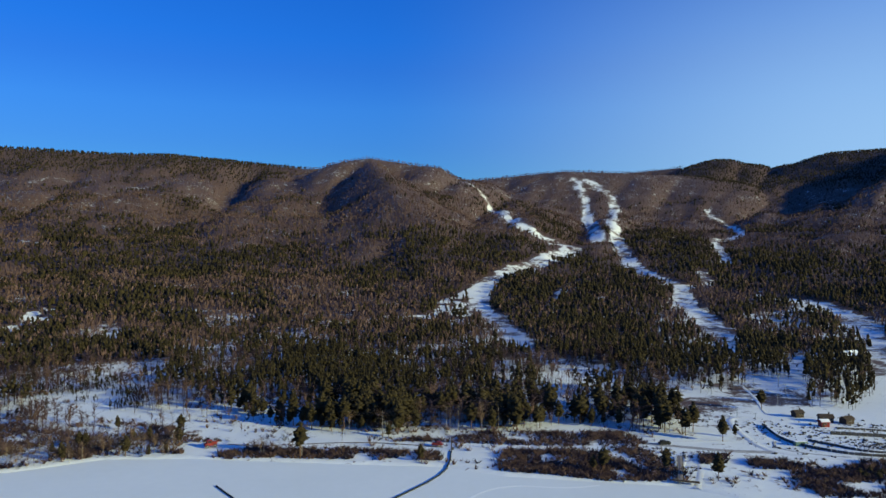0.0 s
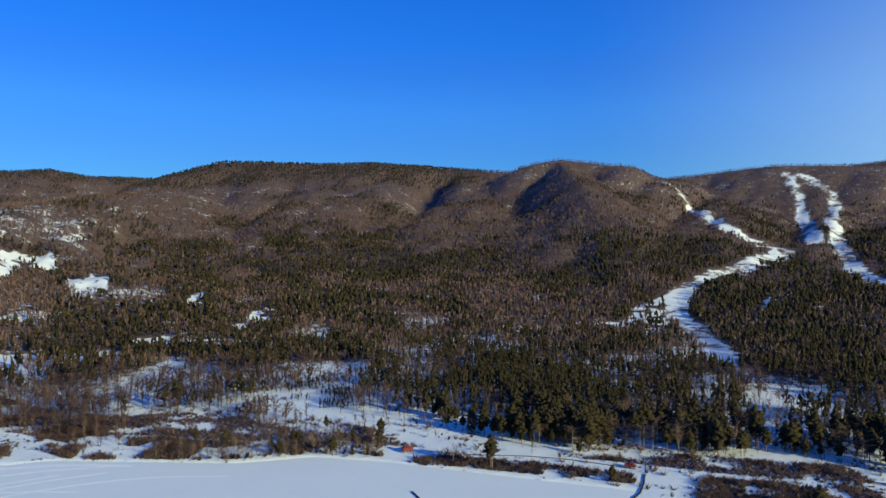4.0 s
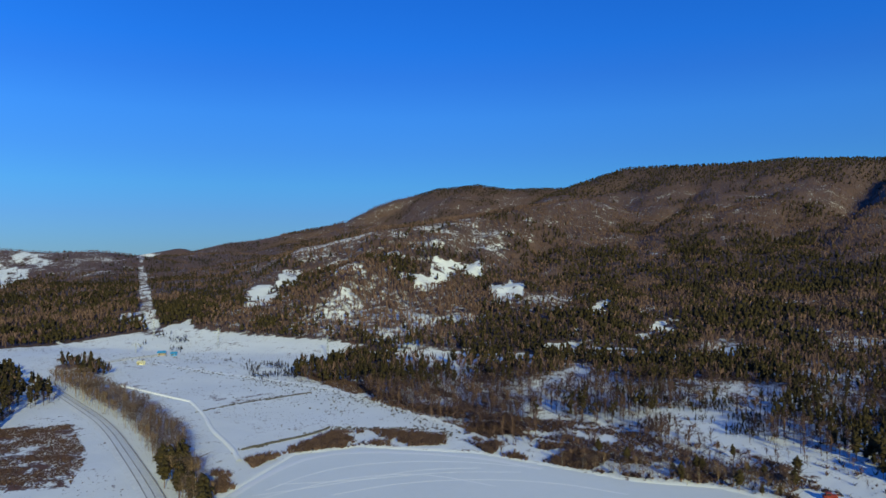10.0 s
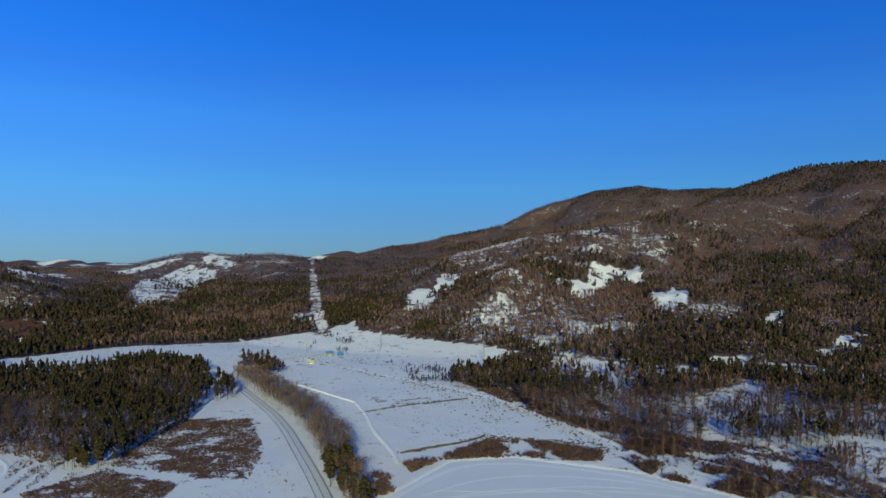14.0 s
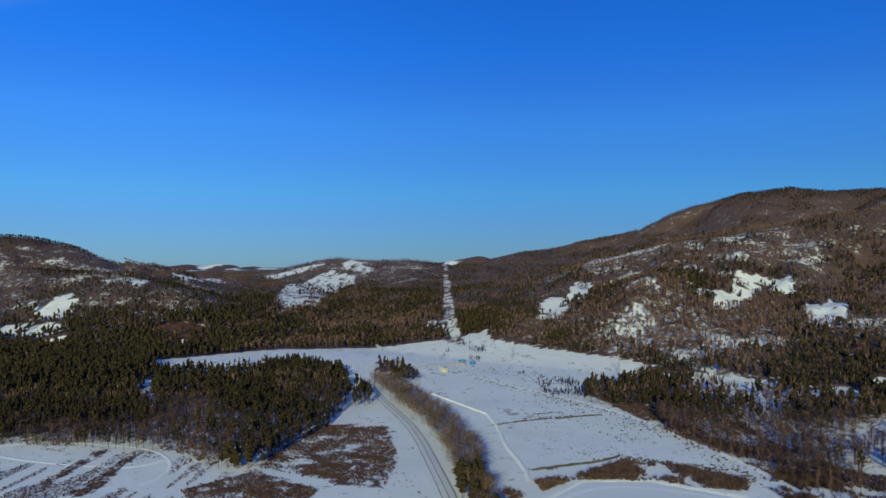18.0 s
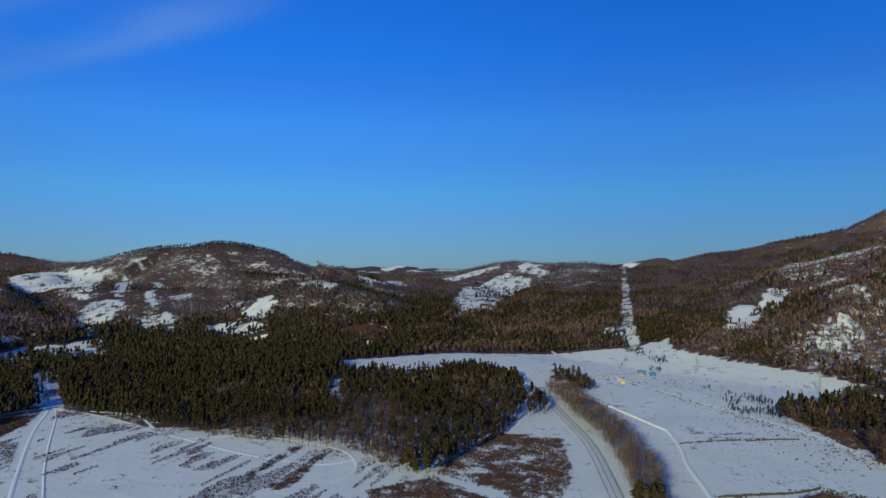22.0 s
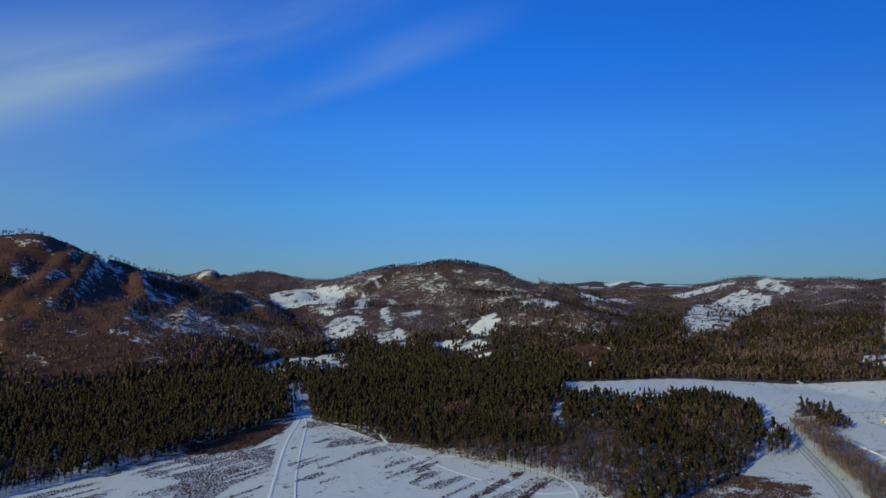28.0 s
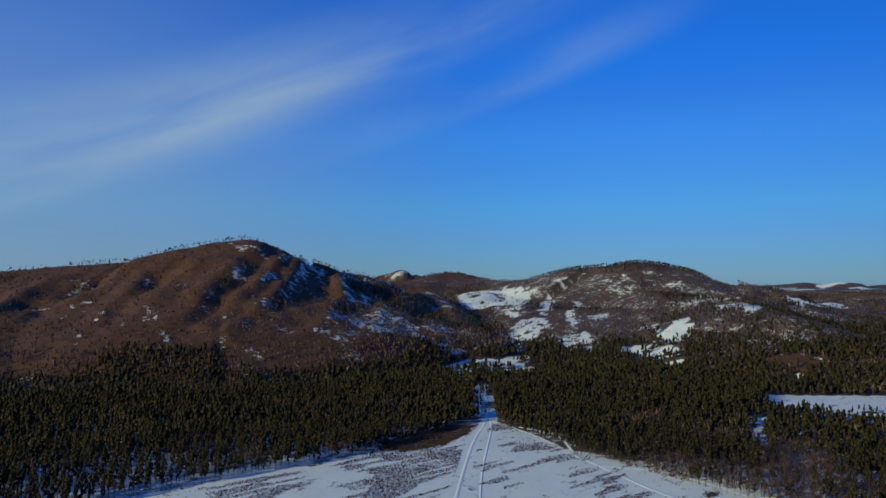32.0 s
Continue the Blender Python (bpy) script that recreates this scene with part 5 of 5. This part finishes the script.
def gable(sx, sy, rise, over, thick, at_z):
    """A pitched roof of two slabs and its ridge, along x."""
    slope = math.atan2(rise, sy / 2)
    run = math.hypot(rise, sy / 2) + over
    slabs = []
    for sign in (1, -1):
        bm = block(sx + 2 * over, run, thick, soft=0.02)
        bmesh.ops.transform(bm, verts=bm.verts, matrix=Matrix.Translation((0, sign * (sy / 2 + over * math.cos(slope)) / 2 - sign * 0.0, at_z + rise / 2 - over * math.sin(slope) / 2)) @ Matrix.Rotation(-sign * slope, 4, "X"))
        slabs.append(bm)
    return merged(*slabs)


def gable_end(sx, sy, rise, at_z):
    bm = bmesh.new()
    for x in (-sx / 2, sx / 2):
        vs = [bm.verts.new(p) for p in ((x, -sy / 2, at_z), (x, sy / 2, at_z), (x, 0, at_z + rise))]
        ws = [bm.verts.new((v.co.x + (0.12 if x < 0 else -0.12), v.co.y, v.co.z)) for v in vs]
        bm.faces.new(vs), bm.faces.new(ws[::-1])
        for k in range(3):
            bm.faces.new((vs[k], ws[k], ws[(k + 1) % 3], vs[(k + 1) % 3]))
    return bm


def house(name, x, y, turn, size, wall_mat, roof_mat, label, category, snow=True, windows=2):
    sx, sy, sz = size
    root = stand(name, x, y, turn, label, category, dz=-0.15)
    part("wall", merged(block(sx, sy, sz), gable_end(sx, sy, sy * 0.28, sz)), wall_mat, root)
    roof = part("roof", gable(sx, sy, sy * 0.28, 0.4, 0.14, sz), roof_mat, root)
    if snow:
        part("snow_cover", gable(sx - 0.3, sy - 0.3, sy * 0.28, 0.3, 0.28, sz + 0.12), ROOF_SNOW, roof, "thick snow on the roof")
    part("chimney", block(0.5, 0.5, 1.2, (sx * 0.25, 0, sz + sy * 0.2)), WALL_STONE, roof)
    door = part("door", block(0.9, 0.08, 2.0, (-sx * 0.28, -sy / 2 - 0.03, 0.15), soft=0.02), DARK_WOOD, root)
    part("door_handle", block(0.12, 0.06, 0.04, (-sx * 0.28 + 0.33, -sy / 2 - 0.09, 1.1), soft=0.01), STEEL, door)
    for k in range(windows):
        wx = sx * (0.02 + 0.3 * k)
        w = part("window", block(1.0, 0.08, 1.0, (wx, -sy / 2 - 0.02, 1.1), soft=0.02), PALE_WOOD, root)
        part("pane", block(0.8, 0.06, 0.8, (wx, -sy / 2 - 0.06, 1.2), soft=0.01), DARK_GLASS, w)
    return root


# ---- the ski base by the lake ----
house("log_cabin", 150, 301, 12, (3.8, 3.2, 2.2), DARK_WOOD, DARK_WOOD, "small dark log cabin on the snowy slope", "cabin", snow=False)
house("log_cabin", 157, 292, -8, (5.0, 3.6, 2.3), DARK_WOOD, DARK_WOOD, "dark timber cabin beside the pines", "cabin", snow=False)
house("log_cabin", 164, 289, 20, (4.4, 3.4, 2.2), DARK_WOOD, DARK_WOOD, "dark timber shed next to a cabin", "cabin", snow=False, windows=1)
house("kiosk", 152, 284, 5, (3.4, 2.6, 2.1), RED_PAINT, RED_PAINT, "red painted kiosk with a snowy roof", "kiosk", windows=1)
house("lodge", 258, 452, 25, (14, 9, 4.5), PALE_WOOD, DARK_WOOD, "pale wooden lodge among tall pines", "lodge")


def stone_wall(line, high, thick, label, snow=True):
    """A retaining wall of rough blocks, with a cap of snow."""
    pts = smooth_line(line, 1.7)
    root = stand("retaining_wall", float(pts[0, 0]), float(pts[0, 1]), 0, label, "wall")
    base = root.matrix_world.translation
    kinds = []
    for k in range(5):
        bm = block(1.62, thick, high * rng.uniform(0.85, 1.1), soft=0.12)
        for v in bm.verts:
            v.co += Vector(rng.uniform(-0.06, 0.06, 3))
        me = bpy.data.meshes.new("stone")
        bm.to_mesh(me)
        bm.free()
        me.materials.append(WALL_STONE)
        kinds.append(me)
    cap = bmesh.new()
    for k, (a, b) in enumerate(zip(pts, pts[1:])):
        mid = (a + b) / 2
        ob = new("stone", kinds[k % 5])
        ob.parent = root
        turn = math.atan2(b[1] - a[1], b[0] - a[0])
        z = float(land(*mid)) - base.z - 0.15
        ob.matrix_basis = Matrix.Translation((mid[0] - base.x, mid[1] - base.y, z)) @ Matrix.Rotation(turn, 4, "Z")
        if snow and rng.random() < 0.8:
            bm = block(1.6, thick * 0.8, 0.16, (mid[0] - base.x, mid[1] - base.y, z + high * 0.98), turn, 0.06)
            me = bpy.data.meshes.new("piece")
            bm.to_mesh(me)
            bm.free()
            cap.from_mesh(me)
            bpy.data.meshes.remove(me)
    if snow:
        part("snow_cover", cap, ROOF_SNOW, root, "snow lying on top of the wall")
    else:
        cap.free()
    return root


stone_wall([(129, 287), (126, 267), (128, 258), (133, 251), (141, 244), (152, 242)], 1.1, 0.8, "curved dark stone retaining wall at the ski base")
stone_wall([(135, 263), (141, 256), (146, 249), (153, 246), (170, 245)], 1.0, 0.7, "short dark retaining wall beside the snow road")
stone_wall([(148, 272), (160, 269), (180, 264)], 1.5, 0.8, "straight grey retaining wall above the terraces")
stone_wall([(156, 280), (170, 277), (185, 273)], 0.9, 0.6, "upper stone wall behind the kiosk")
stone_wall([(-276, 142), (-278, 159), (-277, 176), (-283, 191)], 0.9, 0.9, "dark stone dam along the frozen pond", snow=False)
stone_wall([(-364, 202), (-366, 216), (-366, 234)], 0.7, 0.8, "dark stone edging across the meadow", snow=False)

posts = stand("post_row", 148, 256, 0, "rows of short wooden stakes in the snow", "posts")
for k in range(24):
    px, py = 1.6 * (k % 8), -1.8 * (k // 8)
    part("post", rod((px, py, -0.3), (px + rng.uniform(-0.05, 0.05), py, rng.uniform(0.8, 1.4)), 0.11, 0.09, 6), DARK_WOOD, posts)

for x, y, tall in ((173, 367, 7.5), (152, 323, 5.0), (157, 360, 6.5), (166, 345, 6.0), (186, 395, 8.0), (124, 300, 4.5), (130, 296, 3.0)):
    post = stand("lift_post", x, y, rng.uniform(-20, 20), "thin steel lift mast with a crossarm", "lift mast", "masts of the ski lift")
    part("mast", rod((0, 0, -0.3), (0, 0, tall), 0.14, 0.10), STEEL, post)
    part("crossarm", block(1.8, 0.16, 0.16, (0, 0, tall - 0.4)), STEEL, post)
    for sx in (-0.8, 0.8):
        part("pulley", drum(0.16, 0.08, (sx, 0, tall - 0.55)), RUBBER, post)

box = stand("equipment_box", 129, 257, 8, "green metal equipment container half in the snow", "container")
part("body", block(4.6, 1.8, 1.5, soft=0.05), GREEN_PAINT, box)
part("lid", block(4.8, 2.0, 0.18, (0, 0, 1.5)), ROOF_SNOW, box, "snow-covered lid")
part("door", block(1.2, 0.06, 1.2, (-1.2, -0.92, 0.15), soft=0.02), GREEN_PAINT, box)

pier = stand("pier", 76, 228, -18, "narrow wooden pier with a cross landing, under snow", "pier", dz=0.3)
for k in range(28):
    part("plank", block(1.5, 0.9, 0.14, (0, 13 - k * 0.96, 0.4), soft=0.02), PALE_WOOD, pier)
part("landing", block(8.0, 1.6, 0.16, (1.5, -14.2, 0.4)), DARK_WOOD, pier)
for k in range(8):
    for sx in (-0.9, 0.9):
        part("pile", rod((sx, 13 - k * 3.7, -1.6), (sx, 13 - k * 3.7, 0.9 if k % 2 else 0.5), 0.11), DARK_WOOD, pier)
for sx in (-0.95, 0.95):
    part("handrail", block(0.08, 26.0, 0.08, (sx, 0, 0.86)), DARK_WOOD, pier)


def vehicle(name, x, y, turn, size, body_mat, label, category, boom=False):
    L, W, H = size
    root = stand(name, x, y, turn, label, category, dz=0.15)
    part("body", merged(block(L, W, H * 0.38, (0, 0, H * 0.22), soft=0.12), block(L * 0.36, W * 0.8, H * 0.14, (L * 0.28, 0, H * 0.58), soft=0.1)), body_mat, root)
    cab = part("cab", block(L * 0.42, W * 0.88, H * 0.42, (-L * 0.12, 0, H * 0.58), soft=0.12), body_mat, root)
    part("windscreen", block(0.05, W * 0.74, H * 0.26, (L * 0.10, 0, H * 0.66), soft=0.02), DARK_GLASS, cab)
    for sy in (-1, 1):
        part("side_window", block(L * 0.30, 0.05, H * 0.24, (-L * 0.12, sy * W * 0.445, H * 0.67), soft=0.02), DARK_GLASS, cab)
        part("headlight", drum(H * 0.07, 0.08, (L * 0.5, sy * W * 0.34, H * 0.42)), ROOF_SNOW, root)
        for sx in (-0.32, 0.32):
            wheel = part("wheel", drum(H * 0.22, 0.26, (L * sx, sy * W * 0.5, H * 0.22), "Y"), RUBBER, root)
            part("rim", drum(H * 0.11, 0.28, (L * sx, sy * W * 0.51, H * 0.22), "Y", 10), STEEL, wheel)
    if boom:
        part("loader_arm", merged(rod((L * 0.2, -W * 0.4, H * 0.5), (L * 0.75, -W * 0.4, H * 0.75), 0.11), rod((L * 0.2, W * 0.4, H * 0.5), (L * 0.75, W * 0.4, H * 0.75), 0.11)), body_mat, root)
        part("bucket", block(0.7, W, 0.6, (L * 0.82, 0, H * 0.6), soft=0.08), WALL_STONE, root)
    return root


vehicle("tractor", -83, 254, 35, (4.2, 2.0, 2.6), RED_PAINT, "red loader tractor parked on the snowy shore", "tractor", True)
vehicle("car", 80, 257, 5, (4.3, 1.8, 1.6), RUBBER, "dark car parked by the shore track", "car")
vehicle("car", -2, 256, 170, (4.0, 1.7, 1.5), RED_PAINT, "small red car behind the shore willows", "car")


def tube(name, line, radius, z, mat, label, category):
    """A pipe that lies along a line."""
    pts = smooth_line(line, 1.6)
    cu = bpy.data.curves.new(name, "CURVE")
    cu.dimensions, cu.bevel_depth, cu.bevel_resolution = "3D", radius, 2
    sp = cu.splines.new("POLY")
    sp.points.add(len(pts) - 1)
    for q, (x, y) in zip(sp.points, pts):
        q.co = (x + rng.uniform(-0.15, 0.15), y, max(z, float(land(x, y)) + radius * 0.5 if not inside(np.array(x), np.array(y), LAKE) else z), 1)
    cu.materials.append(mat)
    raw = new(name, cu)
    me = bpy.data.meshes.new_from_object(raw)
    bpy.data.objects.remove(raw)
    return tagged(new(name, me), label, category)


tube("black_pipe", [(3, 249), (2, 232), (-2, 221), (-8, 211), (-16, 199), (-30, 180)], 0.26, -0.2, RUBBER, "black pipe lying across the lake ice", "pipe")
tube("black_pipe", [(-68, 213), (-64, 208), (-57, 199), (-40, 185)], 0.26, -0.2, RUBBER, "black pipe end showing on the lake ice", "pipe")
tube("water_pipe", [(0, 254), (-30, 262), (-65, 255), (-78, 258)], 0.14, 0.1, DARK_WOOD, "thin dark pipe along the snowy shore", "pipe")
stake = stand("marker_post", 3, 251, 0, "dark wooden post on the shore by a pipe", "post")
part("post", rod((0, 0, -0.4), (0, 0, 4.2), 0.22, 0.18), DARK_WOOD, stake)
part("pump_box", block(0.8, 0.7, 0.9, (0.5, 0, 0)), WALL_STONE, stake)

# ---- the hamlet on the meadow ----
house("blue_house", -596, 233, 60, (6, 4.6, 2.5), PALE_WOOD, BLUE_METAL, "wooden house with a bright blue metal roof", "house", snow=False)
house("blue_house", -588, 240, 60, (4.6, 3.8, 2.3), BLUE_METAL, BLUE_METAL, "blue painted shed with a blue roof", "house", snow=False)
house("yellow_hut", -557, 202, 35, (5.0, 3.4, 2.1), YELLOW_PAINT, YELLOW_PAINT, "pale yellow hut on the open meadow", "hut", snow=False)


def pylon(x, y, tall, turn):
    root = stand("pylon", x, y, turn, "slim steel lattice power pylon on open snow", "pylon", "pylons across the meadow")
    half = tall * 0.05
    for sx in (-1, 1):
        for sy in (-1, 1):
            part("leg", rod((sx * half, sy * half, -0.3), (sx * 0.25, sy * 0.25, tall), 0.13, 0.08, 5), STEEL, root)
    for k in range(5):
        f = 1 - k / 5.5
        w, z0, z1 = half * f + 0.1, tall * k / 6, tall * (k + 1) / 6
        for sy in (-1, 1):
            part("brace", merged(rod((-w, sy * w, z0), (w * 0.85, sy * w * 0.85, z1), 0.05, sides=4), rod((w, sy * w, z0), (-w * 0.85, sy * w * 0.85, z1), 0.05, sides=4)), STEEL, root)
    for z, w in ((tall * 0.76, 3.2), (tall * 0.9, 2.4)):
        arm = part("crossarm", block(w * 2, 0.22, 0.22, (0, 0, z)), STEEL, root)
        for sx in (-1, 0.98):
            part("insulator", rod((sx * w * 0.95, 0, z), (sx * w * 0.95, 0, z - 0.9), 0.09, sides=6), DARK_GLASS, arm)
    return root


for x, y, tall in ((-600, 285, 17), (-495, 331, 17), (-690, 262, 16), (-625, 222, 9)):
    pylon(x, y, tall, 65)

# tracks and trampled ground round the ski base
for line, wide in (([(157, 376), (149, 339), (143, 321), (139, 306)], 2.0), ([(118, 292), (126, 282), (140, 276), (160, 274)], 2.2), ([(122, 262), (118, 254), (126, 246), (140, 241)], 1.2),
                   ([(139, 262), (150, 258), (166, 257)], 1.5), ([(150, 252), (162, 251), (176, 252)], 1.3), ([(60, 262), (85, 262), (112, 262)], 1.6), ([(84, 246), (76, 226), (71, 214)], 1.6)):
    on_snow("footpath", line, wide, 0.1, RUT if wide < 1.4 else PACKED_SNOW, "trampled path through the snow at the ski base", "path", edge=1.0)
spot = stand("spruce_bush", 133, 221, 0, "low dark evergreen bush by the shore", "bush")
for k in range(5):
    a = k * 1.26
    p, t = joined(pine_crown(Draw(950 + k), 3.4, 5, 4, 4, 2.2))
    shrub = new("clump", sheet("clump", p + np.array([math.cos(a) * 3.2, math.sin(a) * 2.4, -0.9]), t, PINE))
    shrub.parent = spot

# rubble along the banks, too many to count
gx, gy = [], []
for line, many, spread in (([(-600, 205), (-540, 212), (-479, 222), (-409, 236), (-355, 243), (-294, 238), (-230, 228)], 420, 4.0), ([(-366, 172), (-367, 202), (-366, 232)], 110, 0.8),
                           ([(-283, 191), (-263, 211), (-246, 230), (-231, 221)], 120, 1.5), ([(-420, 228), (-360, 238), (-310, 225)], 160, 12.0), ([(100, 300), (130, 290), (160, 262), (110, 250)], 160, 9.0),
                           ([(40, 250), (70, 255), (85, 240)], 90, 5.0), ([(61, 252), (70, 250), (74, 223)], 160, 4.0), ([(128, 280), (150, 266), (175, 260)], 220, 9.0), ([(150, 256), (165, 250), (180, 252)], 120, 3.5), ([(155, 290), (175, 285)], 60, 4.0), ([(-278, 142), (-276, 154), (-279, 167), (-282, 189), (-270, 200), (-249, 222)], 200, 0.9), ([(-362, 159), (-366, 181), (-369, 206), (-367, 232)], 120, 0.7), ([(-600, 215), (-560, 250), (-480, 265)], 160, 14.0)):
    pts = smooth_line(line, 1.0)
    k = rng.integers(0, len(pts), many)
    gx.append(pts[k, 0] + rng.normal(0, spread, many))
    gy.append(pts[k, 1] + rng.normal(0, spread, many))
gx, gy = np.concatenate(gx), np.concatenate(gy)
ROCKS = [joined([clump((0, 0, 0.2), 0.8, 0.9, Draw(900 + k), 5)]) for k in range(6)]
tagged(new("rubble", planted("rubble", ROCKS, gx, gy, rng.uniform(0.35, 1.0, len(gx)), WALL_STONE, 0.05)), "dark stones and clods strewn along the snow banks", "rubble", kind="stuff")

# young pines and bushes that stand alone on open snow
for x, y, tall in ((141, 315, 9.0), (103, 262, 9.5), (92, 270, 11.0), (86, 276, 13.0), (97, 276, 12.0), (80, 284, 12.5), (110, 268, 5.0), (88, 282, 12.0), (-128, 280, 5.5), (-345, 262, 4.0), (-352, 258, 3.0)):
    single_tree("pine", x, y, tall, rng.uniform(0, 6.28), "lone dark pine standing on open snow", "lone pines")
x, y = filled([[(-500, 262), (-470, 236), (-425, 232), (-412, 250), (-450, 290), (-480, 288)], [(-560, 240), (-520, 225), (-500, 262), (-540, 275)], [(-229, 401), (-150, 390), (-119, 299), (-169, 280), (-205, 346)],
               [(-700, 262), (-640, 228), (-600, 250), (-660, 290)], [(-412, 260), (-380, 256), (-370, 275), (-420, 290)]], 2.6, 0.0, 15, 12)
tagged(new("young_pines", planted("young_pines", PINES_MID, x, y, rng.uniform(1.5, 5.2, len(x)), PINE)), "young pines dotted over the snow", "young pines", kind="stuff")
x, y = filled([[(-168, 360), (-146, 352), (-130, 316), (-146, 311)]], 2.1, 0.85, 12, 14)
tagged(new("young_pines", planted("young_pines", PINES_MID, x, y, rng.uniform(2.0, 4.2, len(x)), PINE)), "dense thicket of young dark pines in a snowy clearing", "young pines", kind="stuff")
